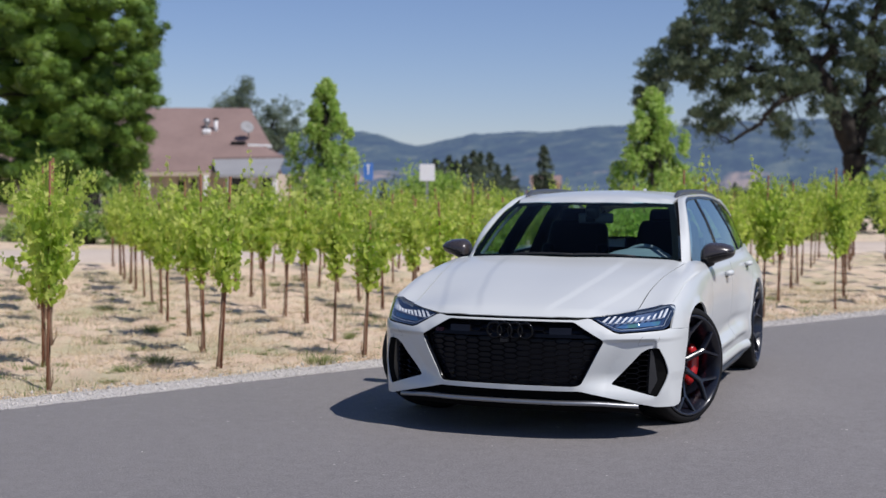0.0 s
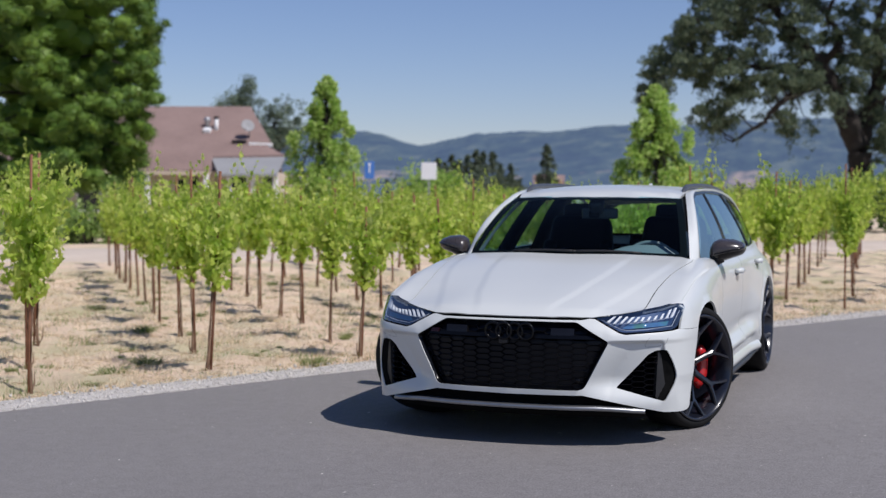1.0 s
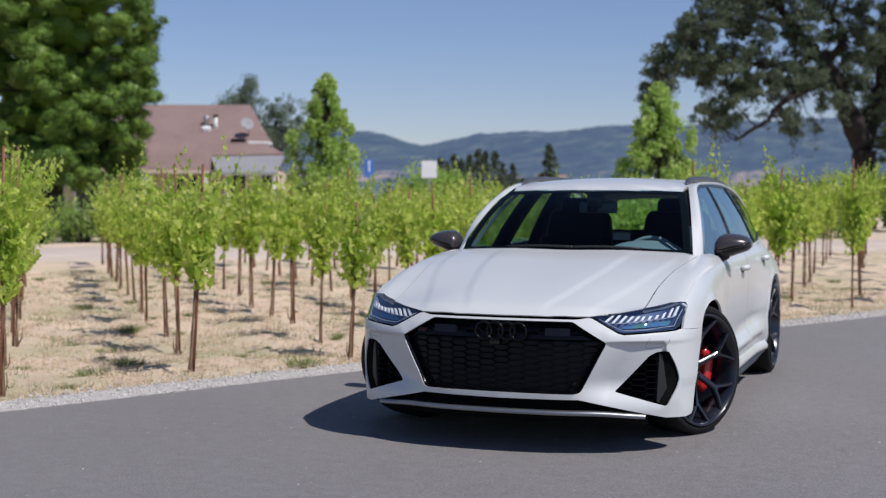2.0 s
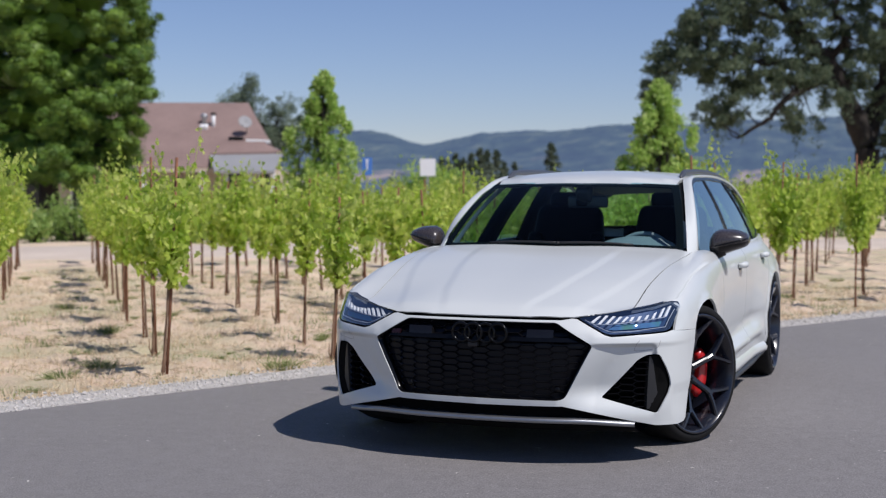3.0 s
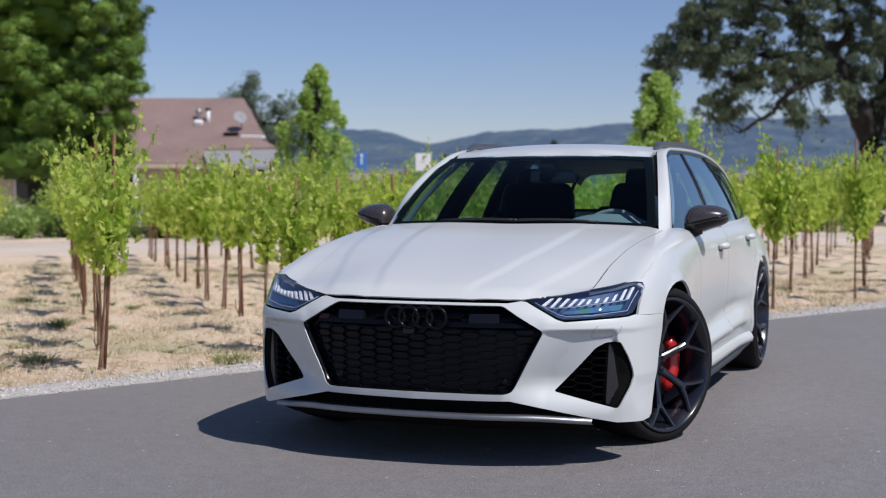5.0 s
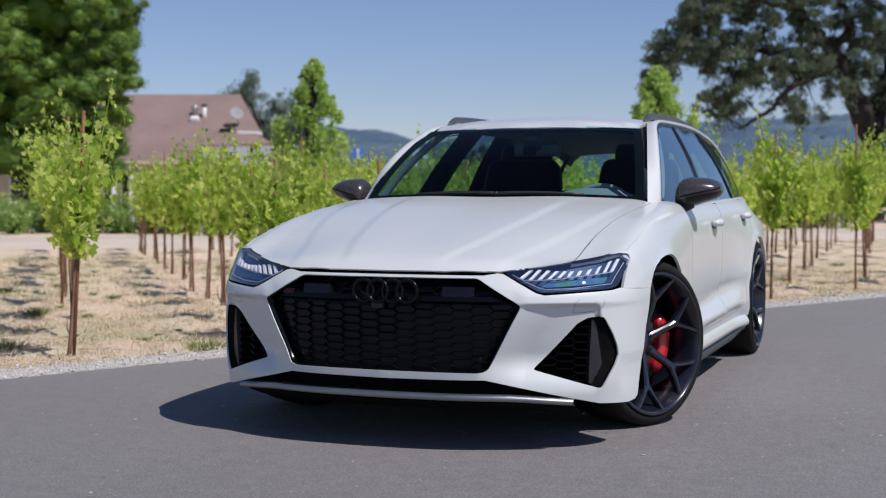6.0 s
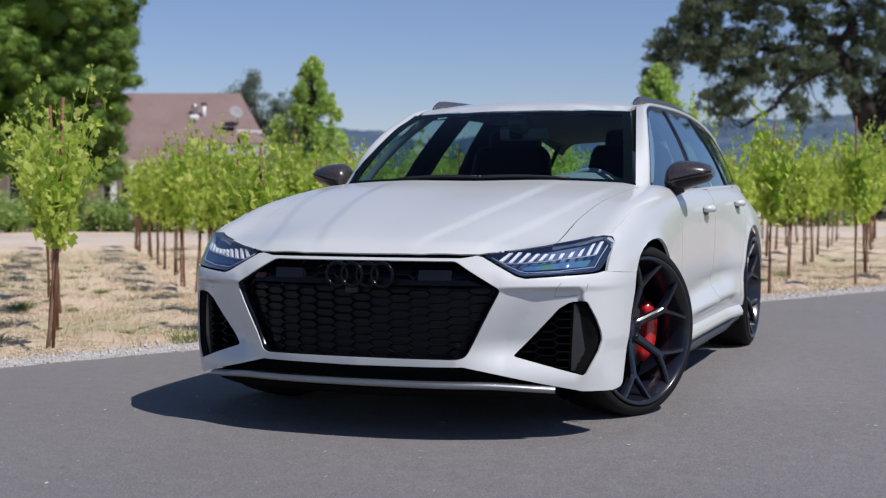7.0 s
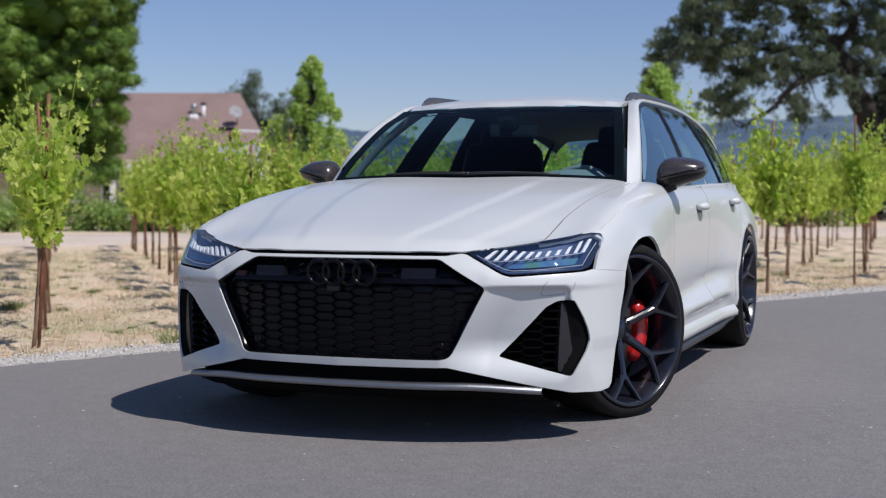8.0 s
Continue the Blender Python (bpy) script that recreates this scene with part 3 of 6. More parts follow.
def build_dry_grass():
    """Low standing tufts of dry and half-green grass between the vines."""
    rng = np.random.default_rng(9)
    for name, material, count, keep, label in (("dry_grass", STRAW, 6000, -.25, "short dry grass tufts on the vineyard soil"), ("green_grass", WEED, 1500, .10, "short green grass tufts on the vineyard soil")):
        verts, faces = [], []
        made = 0
        while made < count:
            x, y = rng.uniform(-13, 3), rng.uniform(-2, 14)
            d = off_road(x, y)
            if d < VERGE + .1 or noise.noise((x * .9, y * .9, 7 if keep > 0 else 3)) < keep + rng.uniform(-.3, .3):
                continue
            made += 1
            z = ground_z(x, y)
            spread = rng.uniform(.03, .10)
            for _ in range(int(rng.integers(7, 16))):
                px, py = x + rng.normal(0, spread), y + rng.normal(0, spread)
                h, w, a = rng.uniform(.015, .075), rng.uniform(.002, .0055), rng.uniform(0, 6.28)
                lx, ly = rng.normal(0, .025, 2)
                k = len(verts)
                verts += [(px - w * math.cos(a), py - w * math.sin(a), z - .01), (px + w * math.cos(a), py + w * math.sin(a), z - .01), (px + lx, py + ly, z + h)]
                faces.append((k, k + 1, k + 2))
        tagged(sheet(name, verts, faces, material), label, "grass", kind="stuff")


build_stones()
build_straw()
build_grit()
build_dry_grass()

# ---- the car ----
from mathutils.geometry import delaunay_2d_cdt

car = thing("car", "parked pearl white performance estate car with black grille on the asphalt", "car")


def inside(p, poly):
    hit = False
    for (x0, y0), (x1, y1) in zip(poly, poly[1:] + poly[:1]):
        if (y0 > p[1]) != (y1 > p[1]) and p[0] < (x1 - x0) * (p[1] - y0) / (y1 - y0) + x0:
            hit = not hit
    return hit


def rounded(poly, r, n=4):
    """A polygon with its corners rounded."""
    out = []
    for i, p in enumerate(poly):
        a, b, c = Vector(poly[i - 1]), Vector(p), Vector(poly[(i + 1) % len(poly)])
        ra = min(r, (a - b).length * .45)
        rc = min(r, (c - b).length * .45)
        s, e = b + (a - b).normalized() * ra, b + (c - b).normalized() * rc
        for t in np.linspace(0, 1, n):
            out.append(tuple(s * (1 - t) ** 2 + b * 2 * t * (1 - t) + e * t * t))
    return out


def dense(poly, step):
    out = []
    for a, b in zip(poly, poly[1:] + poly[:1]):
        n = max(int(math.hypot(b[0] - a[0], b[1] - a[1]) / step), 1)
        out += [(a[0] + (b[0] - a[0]) * i / n, a[1] + (b[1] - a[1]) * i / n) for i in range(n)]
    return out


def skin(poly, shape, step=.035, holes=(), flange=.018, away=Vector((0, 1.4, .55)), lines=()):
    """A body panel: a polygon with holes in a surface's own two numbers, laid on that surface, with its edges turned inward."""
    rings = [dense(list(poly), step)] + [dense(list(h), step * .7) for h in holes]
    pts, edges = [], []
    for ring in rings:
        k = len(pts)
        pts += ring
        edges += [(k + i, k + (i + 1) % len(ring)) for i in range(len(ring))]
    for line in lines:
        k = len(pts)
        pts += list(line)
        edges += [(k + i, k + i + 1) for i in range(len(line) - 1)]
    border = np.array(pts)
    lo, hi = border.min(0), border.max(0)
    for a in np.arange(lo[0] + step * .5, hi[0], step):
        for b in np.arange(lo[1] + step * .5, hi[1], step):
            if np.min(np.sum((border - (a, b)) ** 2, 1)) > (step * .45) ** 2 and inside((a, b), rings[0]) and not any(inside((a, b), h) for h in rings[1:]):
                pts.append((a, b))
    flat, _, tris, *_ = delaunay_2d_cdt([Vector(p) for p in pts], edges, [], 0, 1e-6)
    bm = bmesh.new()
    layer = bm.verts.layers.float_vector.new("true_normal")
    vs = []
    for p in flat:
        v = bm.verts.new(shape(*p))
        e = .004
        v[layer] = (Vector(shape(p[0] + e, p[1])) - Vector(shape(p[0] - e, p[1]))).cross(Vector(shape(p[0], p[1] + e)) - Vector(shape(p[0], p[1] - e))).normalized()
        vs.append(v)
    for t in tris:
        c = sum((flat[i] for i in t), Vector((0, 0))) / 3
        if inside(c, rings[0]) and not any(inside(c, h) for h in rings[1:]):
            bm.faces.new([vs[i] for i in t])
    for v in [v for v in bm.verts if not v.link_faces]:
        bm.verts.remove(v)
    bm.normal_update()
    if sum(f.normal.dot(f.calc_center_median() - away) * f.calc_area() for f in bm.faces) < 0:
        bmesh.ops.reverse_faces(bm, faces=bm.faces)
    bm.normal_update()
    for v in bm.verts:
        if v[layer].dot(v.normal) < 0:
            v[layer] = -v[layer]
    if flange:
        rim = [e for e in bm.edges if len(e.link_faces) == 1]
        inner = {}
        for e in rim:
            for v in e.verts:
                if v not in inner:
                    inner[v] = bm.verts.new(v.co - v.normal * flange)
        for e in rim:
            a, b = e.link_loops[0].vert, e.link_loops[0].link_loop_next.vert
            bm.faces.new((b, a, inner[a], inner[b]))
            e.smooth = False
    return bm


def mirrored(build, *args):
    """Builds a thing on the car's left (+1) and right (-1)."""
    return [build(s, *args) for s in (1, -1)]


def both(poly):
    """A polygon that is closed by its own mirror image across the middle."""
    return list(poly) + [(-u, v) for u, v in reversed(poly) if abs(u) > 1e-6]


ARCH_Y, ARCH_Z, ARCH_R = (.05, 2.93), .372, .385


def arch(k, a0, a1, n=14, r=ARCH_R):
    return [(ARCH_Y[k] + r * math.cos(radians(a)), ARCH_Z + r * math.sin(radians(a))) for a in np.linspace(a0, a1, n)]


def flank(s):
    def shape(y, z):
        lip = 0.0
        for c in ARCH_Y:
            lip = max(lip, .008 * (1 - ease((math.hypot(y - c, z - ARCH_Z) - ARCH_R) / .05)))
        return Vector((s * (side_x(y, z) + lip), y, z))
    return shape


GRILLE = [(-.38, .690), (.38, .690), (.562, .585), (.43, .328), (.40, .318), (-.40, .318), (-.43, .328), (-.562, .585)]
INTAKE = [(.588, .330), (.757, .512), (.800, .535), (.871, .538), (.914, .470), (.936, .420), (.942, .385), (.925, .345), (.857, .250)]
LAMP = [(.478, .711), (.614, .733), (.725, .753), (.904, .784), (.955, .780), (.976, .755), (.928, .658), (.901, .648), (.644, .632), (.614, .640)]


def front_bumper():
    half = [(0, .700), (.40, .700), (.452, .709), (.475, .706), (.612, .634), (.644, .625), (.905, .641), (.94, .648), (1.05, .64), (1.238, .631),
            (1.205, .552), (1.165, .478), (1.133, .371), (1.110, .285), (1.075, .205), (1.05, .190), (.987, .184), (.846, .192), (.635, .242), (.42, .291), (0, .288)]
    ring = [(-u, v) for u, v in half[::-1] if u > 0]
    poly = half + ring
    holes = [rounded(GRILLE, .018), rounded(INTAKE, .012), rounded([(-u, v) for u, v in INTAKE], .012)]
    creases = [[(q * u, z) for u in np.linspace(.585, .90 if z > .57 else .74, 24)] for q in (1, -1) for z in (.588, .579, .570)] + [[(q * u, z) for u in np.linspace(.965, 1.20, 16)] for q in (1, -1) for z in (.388, .363, .338)]
    b = part("front_bumper", skin(poly, nose, .017, holes, .007, lines=creases), PAINT, car, "pearl white bumper with wide arms")
    # black strip added behind the bonnet gap so that it reads as shaded
    part("bonnet_gap_backing", skin([(-.47, .685), (.47, .685), (.47, .722), (-.47, .722)], lambda u, z: nose(u, z, .022), .04, (), 0), DEEP_BLACK, b, "black backing in the bonnet gap")
    for s in (1, -1):
        # washer flap outline
        flap = [(.774, .608), (.764, .597), (.753, .582), (.744, .568), (.743, .558), (.752, .555), (.784, .556), (.82, .560), (.845, .565), (.862, .575), (.872, .592), (.877, .610)]
        line = [nose(s * u, z, .0002) for (u0, z0), (u1, z1) in zip(flap, flap[1:]) for q in np.linspace(0, 1, 4, endpoint=False) for u, z in ((u0 + (u1 - u0) * q, z0 + (z1 - z0) * q),)]
        part("washer_flap_joint", tube(bmesh.new(), line, .0010, 6), JOINT_GREY, b, "thin joint round the washer cover")
    return b


def comb(parent, outline, cell_w, cell_h, depth_of, bar, label, material, deep_end):
    """A honeycomb insert: each hexagonal cell's rim with depth, clipped to the outline."""
    us = [p[0] for p in outline]
    zs = [p[1] for p in outline]
    bm = bmesh.new()
    row = 0
    z = min(zs) + cell_h * .3
    while z < max(zs):
        u = min(us) + (cell_w * .8 if row % 2 else 0)
        while u < max(us):
            if inside((u, z), outline):
                hexa = [(-.5, 0), (-.30, .5), (.30, .5), (.5, 0), (.30, -.5), (-.30, -.5)]
                rings = []
                for thick, deep in ((0, .002), (bar * .4, 0), (bar, .003), (bar * 1.4, deep_end)):
                    w, h = cell_w - 2 * thick, cell_h - 2 * thick
                    rings.append([bm.verts.new(depth_of(u + a * w, z + c * h, deep)) for a, c in hexa])
                for a, b in zip(rings, rings[1:]):
                    for i in range(6):
                        bm.faces.new((a[i], a[(i + 1) % 6], b[(i + 1) % 6], b[i]))
            u += cell_w * 1.6
        z += cell_h * .5
        row += 1
    return part("honeycomb", bm, material, parent, label, smooth=False)


def front_grille():
    g = part("grille", skin(rounded([(u * 1.02, v + (.004 if v > .5 else -.004)) for u, v in GRILLE], .018), lambda u, z: nose(u, z, .048 + .010 * ease((z - .58) / .02)), .03, (), 0), GRILLE_FILL, car, "deep black single-frame grille with navy sheen")
    lower = [(-.552, .588), (.552, .588), (.424, .329), (-.424, .329)]
    comb(g, lower, .100, .032, lambda u, z, d: nose(u, z, .034 + d), .0031, "black honeycomb mesh over navy cells", MESH_BLACK, .014)
    upper = [(-.38, .686), (.38, .686), (.550, .592), (-.550, .592)]
    comb(g, upper, .100, .032, lambda u, z, d: nose(u, z, .040 + d), .0031, "black honeycomb mesh", MESH_BLACK, .014)
    bm = bmesh.new()
    ring = dense(rounded(GRILLE, .018), .03)
    inner = [(u * .984, .5 + (v - .5) * .972) for u, v in ring]
    n = len(ring)
    rows = [[bm.verts.new(nose(u, z, d)) for u, z in line] for line, d in (([(u * 1.003, v) for u, v in ring], .002), (inner, .010), (inner, .05))]
    for a, b in zip(rows, rows[1:]):
        for i in range(n):
            bm.faces.new((a[i], a[(i + 1) % n], b[(i + 1) % n], b[i]))
    part("grille_frame", bm, GRILLE_BLACK, g, "gloss black frame")
    # crossbar that carries sensors and emblem
    part("crossbar", skin(rounded([(-.50, .598), (-.45, .618), (.45, .618), (.50, .598)], .006), lambda u, z: nose(u, z, .022), .04, (), .03), GRILLE_BLACK, g)
    for s in (1, -1):
        part("sensor_window", skin(rounded([(s * .245, .602), (s * .245, .655), (s * .375, .655), (s * .375, .602)], .006), lambda u, z: nose(u, z, .016 + (.655 - z) * .16), .03, (), .03), SENSOR_GLASS, g, "dark smooth sensor window")
    for k in range(4):
        x = -.0785 + .063 * k
        bm = bmesh.new()
        pts = [(x + .044 * math.cos(a), -.962 + .05 * abs(x + .044 * math.cos(a)) ** 2 - .012 * ((k % 2) * .3), .635 + .044 * math.sin(a)) for a in np.linspace(0, 2 * math.pi, 29)]
        tube(bm, pts, .0075, 10, False)
        part("emblem_ring", bm, GRILLE_BLACK, g, "gloss black emblem ring")
    part("front_camera", block(bmesh.new(), (.05, .03, .026), pose(-.02, -.948, .578), .006), SATIN_BLACK, g)
    part("badge", skin(rounded([(-.478, .612), (-.468, .632), (-.42, .632), (-.425, .612)], .003), lambda u, z: nose(u, z, .014), .03, (), .008), BADGE_RED, g, "small dark red badge")
    for x in (-.36, .395):
        part("parking_sensor", turned(bmesh.new(), [(0, .004), (.013, .003), (.014, 0), (.014, -.01)], 14, pose(x, nose(x, .37).y + .022, .37, 90, 0, 0)), GRILLE_BLACK, g)


def side_intake(s):
    poly = [(s * u, v) for u, v in INTAKE]
    back = part("side_intake", skin(rounded(poly, .012), lambda u, z: nose(u, z, .13, True), .05, (), 0), DEEP_BLACK, car, "black side air intake")
    ring = dense(rounded(poly, .012), .03)
    bm = bmesh.new()
    n = len(ring)
    rows = [[bm.verts.new(nose(u, z, d, d > .1)) for u, z in ring] for d in (.005, .03, .135)]
    for a, b in zip(rows, rows[1:]):
        for i in range(n):
            bm.faces.new((a[i], a[(i + 1) % n], b[(i + 1) % n], b[i]))
    part("intake_liner", bm, DEEP_BLACK, back, "black liner inside the opening")
    mesh = [(s * .605, .335), (s * .757, .500), (s * .81, .522), (s * .845, .522), (s * .825, .270)]
    comb(back, mesh, .082, .031, lambda u, z, d: nose(u, z, .074 - .040 * ease((abs(u) - .70) / .12) + d, True), .0032, "gloss black honeycomb mesh", MESH_BLACK, .03)
    blade = [(s * .822, .268), (s * .838, .526), (s * .868, .533), (s * .909, .468), (s * .931, .418), (s * .936, .386), (s * .920, .347), (s * .855, .256)]
    part("intake_blade", skin(rounded(blade, .006), lambda u, z: nose(u, z, .014 + .022 * ease((arm_end(z) + .004 - abs(u)) / .05), True), .02, (), .05), DEEP_BLACK, back, "deep black outer wall")
    strip = [(s * .818, .272), (s * .833, .526), (s * .849, .527), (s * .870, .41), (s * .884, .335), (s * .872, .285), (s * .850, .262)]
    part("intake_fin", skin(strip, lambda u, z: nose(u, z, .030, True), .02, (), .03), SATIN_BLACK, back, "satin black vertical fin")


def splitter():
    bm = bmesh.new()
    us = np.linspace(-.75, .75, 61)
    # profile: rounded nose of the blade, top and underside
    prof = ((.10, .230), (.03, .234), (.008, .232), (.0, .224), (.002, .215), (.008, .209), (.03, .207))
    rows = []
    for dy, z in prof:
        rows.append([bm.verts.new(Vector((nose(u, .25).x, nose(u, .25, -.022).y + dy, z - .03 * ease((abs(u) - .45) / .5)))) for u in us])
    for a, b in zip(rows, rows[1:]):
        for i in range(len(us) - 1):
            bm.faces.new((a[i], a[i + 1], b[i + 1], b[i]))
    bmesh.ops.recalc_face_normals(bm, faces=bm.faces)
    sp = part("splitter", bm, SATIN_SILVER, car, "satin grey splitter blade under the bumper")
    bm = bmesh.new()
    rows = []
    for dy, z in ((.014, .213), (.05, .185), (.16, .15), (.6, .14)):
        rows.append([bm.verts.new(Vector((nose(u, .25).x * .985, nose(u, .25).y + dy, z - .015 * ease((abs(u) - .45) / .5)))) for u in us])
    for a, b in zip(rows, rows[1:]):
        for i in range(len(us) - 1):
            bm.faces.new((a[i], a[i + 1], b[i + 1], b[i]))
    part("splitter_base", bm, DEEP_BLACK, sp, "black under-lip")
    bm = bmesh.new()
    rows = [[bm.verts.new(Vector((nose(u, .27).x * .97, nose(u, .27, d).y, z))) for u in us] for d, z in ((.02, .32), (.06, .30), (.07, .20), (.02, .20))]
    for a, b in zip(rows, rows[1:]):
        for i in range(len(us) - 1):
            bm.faces.new((a[i], a[i + 1], b[i + 1], b[i]))
    part("lower_slot", bm, DEEP_BLACK, sp, "black lower air slot")


def hood():
    front = [(0, -.912), (.25, -.902), (.40, -.872), (.46, -.853), (.60, -.765), (.70, -.672)]
    side = [(edge_x(y) - .003, y) for y in np.linspace(-.62, .44, 14)]
    rear = [(.70, .50), (.6, .47), (.4, .43), (.2, .41), (0, .405)]
    half = front + side + rear
    poly = half + [(-x, y) for x, y in half[::-1] if x > 0]
    def shape(x, y):
        """The bonnet, its front edge curled down to the grille's frame."""
        a = abs(x)
        f = hood_front(a)
        return Vector((x, y, hood_z(x, y) - (hood_z(x, f) - hood_lip(a)) * (1 - min(max((y - f) / .09, 0), 1)) ** 2))
    part("hood", skin(poly, shape, .016, (), .006), PAINT, car, "pearl white bonnet with creased power dome")


def fender(s):
    """One skin from the bonnet's gap over the shoulder and down the flank; v is the height below the shoulder and the way inward above it."""
    flat = flank(1)

    def shape(y, v):
        over = v - shoulder_z(y)
        if over <= 0:
            p = flat(y, v)
        else:
            x = shoulder_x(y) - over
            p = Vector((x, y, hood_z(x, y)))
        return Vector((s * p.x, p.y, p.z))

    def inward(x, y):
        return (y, shoulder_z(y) + shoulder_x(y) - x)
    gap = [inward(edge_x(y) + .003, y) for y in np.linspace(-.685, .60, 18)]
    poly = gap + [inward(edge_x(.7) + .02, .74), (.79, shoulder_z(.8)), (.80, .80), (.79, .6), (.77, .40), (.76, .27), (.50, .245), (.45, .26)] + arch(0, -12, 94)
    poly += [(-.05, .754), (-.1185, .744), (-.20, .719), (-.2606, .692), (-.3012, .66), (-.325, .6310), (-.45, .6383), (-.60, .6468), (-.565, .70), (-.515, .755), inward(.862, -.522), inward(.80, -.600)]
    crown = [[(y, shoulder_z(y) + d) for y in np.linspace(-.46, .74, 46)] for d in (-.045, -.026, -.013, -.005, 0, .012, .026)]
    part("front_fender", skin(poly, shape, .026, (), .012, lines=crown), PAINT, car, "pearl white flared fender")


def door(s, front, name):
    shape = flank(s)
    if front:
        poly = [(.805, .80), (.795, .6), (.775, .40), (.765, .285), (1.72, .285), (1.73, .5), (1.74, .75), (1.735, shoulder_z(1.7) + .02)] + [(y, shoulder_z(y) + .022) for y in np.linspace(1.6, .86, 8)] + [(.80, shoulder_z(.8) + .015)]
        hy, hz = 1.47, .868
    else:
        poly = [(1.725, .285), (2.42, .285)] + [(y, z) for y, z in arch(1, 195, 135, 8, ARCH_R + .055)] + [(2.72, .80), (2.76, shoulder_z(2.7) + .02)] + [(y, shoulder_z(y) + .022) for y in np.linspace(2.66, 1.80, 8)] + [(1.745, shoulder_z(1.7) + .02), (1.745, .75), (1.735, .5)]
        hy, hz = 2.50, .893
    d = part(name, skin(poly, shape, .04, (), .02), PAINT, car, "pearl white door")
    x = side_x(hy, hz)
    bm = bmesh.new()
    pts = [(s * (x + dx), hy + dy, hz + dz) for dy, dx, dz in ((-.066, .002, -.002), (-.058, .024, 0), (-.03, .034, .003), (.03, .034, .003), (.058, .024, 0), (.066, .002, -.002))]
    tube(bm, pts, [.014, .018, .021, .021, .018, .014], 12)
    h = part("door_handle", bm, PAINT, d, "white pull handle")
    # flat grey patch: the shade of the handle's cup put into its colour
    cup = [(hy - .08, hz - .018), (hy - .04, hz - .032), (hy + .04, hz - .032), (hy + .08, hz - .018), (hy + .04, hz + .006), (hy - .04, hz + .006)]
    part("handle_cup_shade", skin(rounded(cup, .01), lambda y, z: Vector((s * (side_x(y, z) + .002), y, z)), .02, (), 0), SKIRT_GREY, d)


def quarter(s):
    shape = flank(s)
    poly = [(2.765, shoulder_z(2.7) + .022)] + [(y, shoulder_z(y) + .022) for y in np.linspace(2.85, 3.95, 8)] + [(3.98, .80), (3.96, .62), (3.9, .5), (3.7, .33), (3.36, .28)] + arch(1, -14, 194, 18) + [(2.50, .28), (2.44, .29)] + [(y, z) for y, z in arch(1, 192, 135, 8, ARCH_R + .048)] + [(2.728, .80)]
    part("rear_quarter", skin(poly, shape, .04, (), .02), PAINT, car, "pearl white flared rear quarter")


def side_skirt(s):
    bm = bmesh.new()
    ys = np.linspace(.50, 2.50, 30)
    rows = []
    for dx, z in ((-.006, .294), (.012, .274), (.024, .250), (.020, .226), (-.05, .206)):
        rows.append([bm.verts.new((s * (side_x(y, .29) + dx), y, z)) for y in ys])
    for a, b in zip(rows, rows[1:]):
        for i in range(len(ys) - 1):
            bm.faces.new((a[i], a[i + 1], b[i + 1], b[i]))
    bmesh.ops.recalc_face_normals(bm, faces=bm.faces)
    k = part("side_skirt", bm, PAINT, car, "white side skirt")
    bm = bmesh.new()
    rows = []
    ys = np.linspace(.52, 2.46, 26)
    for dx, z in ((-.012, .212), (.012, .200), (.016, .186), (.006, .168), (-.08, .162)):
        rows.append([bm.verts.new((s * (side_x(y, .29) + dx), y, z + .035 * ease((y - 2.1) / .36))) for y in ys])
    for a, b in zip(rows, rows[1:]):
        for i in range(len(ys) - 1):
            bm.faces.new((a[i], a[i + 1], b[i + 1], b[i]))
    bmesh.ops.recalc_face_normals(bm, faces=bm.faces)
    part("skirt_blade", bm, SKIRT_GREY, k, "grey skirt blade")


# greenhouse: half width by y and height, roof, screens
roof_z = curve((1.02, 1.383), (1.2, 1.428), (1.5, 1.459), (2.1, 1.470), (3.0, 1.445), (3.6, 1.405), (3.95, 1.37))
roof_x = curve((1.06, .565), (1.3, .565), (2.2, .565), (3.0, .545), (3.95, .47))
rim_z = curve((.5, .82), (.628, .925), (.680, .990), (.737, 1.066), (.812, 1.146), (.929, 1.232), (1.052, 1.297), (1.238, 1.376), (1.5, 1.412), (2.2, 1.420), (3.0, 1.385), (3.6, 1.31), (3.95, 1.24))
belt_x = curve((.45, .765), (.7, .792), (.95, .822), (1.3, .85), (2.0, .862), (2.6, .852), (3.2, .805), (3.95, .69))


def belt_z(y):
    return shoulder_z(y) + .025


def house_x(y, z):
    """Half width of the side glass at y and z, with a slight barrel."""
    lo, hi = belt_z(y), 1.42
    q = (z - lo) / (hi - lo)
    full = curve_rim(y)
    return belt_x(y) + (full - belt_x(y)) * q + .018 * math.sin(math.pi * min(max(q, 0), 1))


curve_rim = curve((.5, .63), (1.2, .620), (2.4, .620), (3.2, .58), (3.95, .49))


def glass_side(s, inset=0.0):
    return lambda y, z: Vector((s * (house_x(y, z) - inset), y, z))


def post_y(y0, z):
    """Place of a window post at height z."""
    return y0 + .10 - .22 * (1.4 - z) / .4 if y0 < 2 else y0 - .10 + .03 * (1.4 - z) / .4


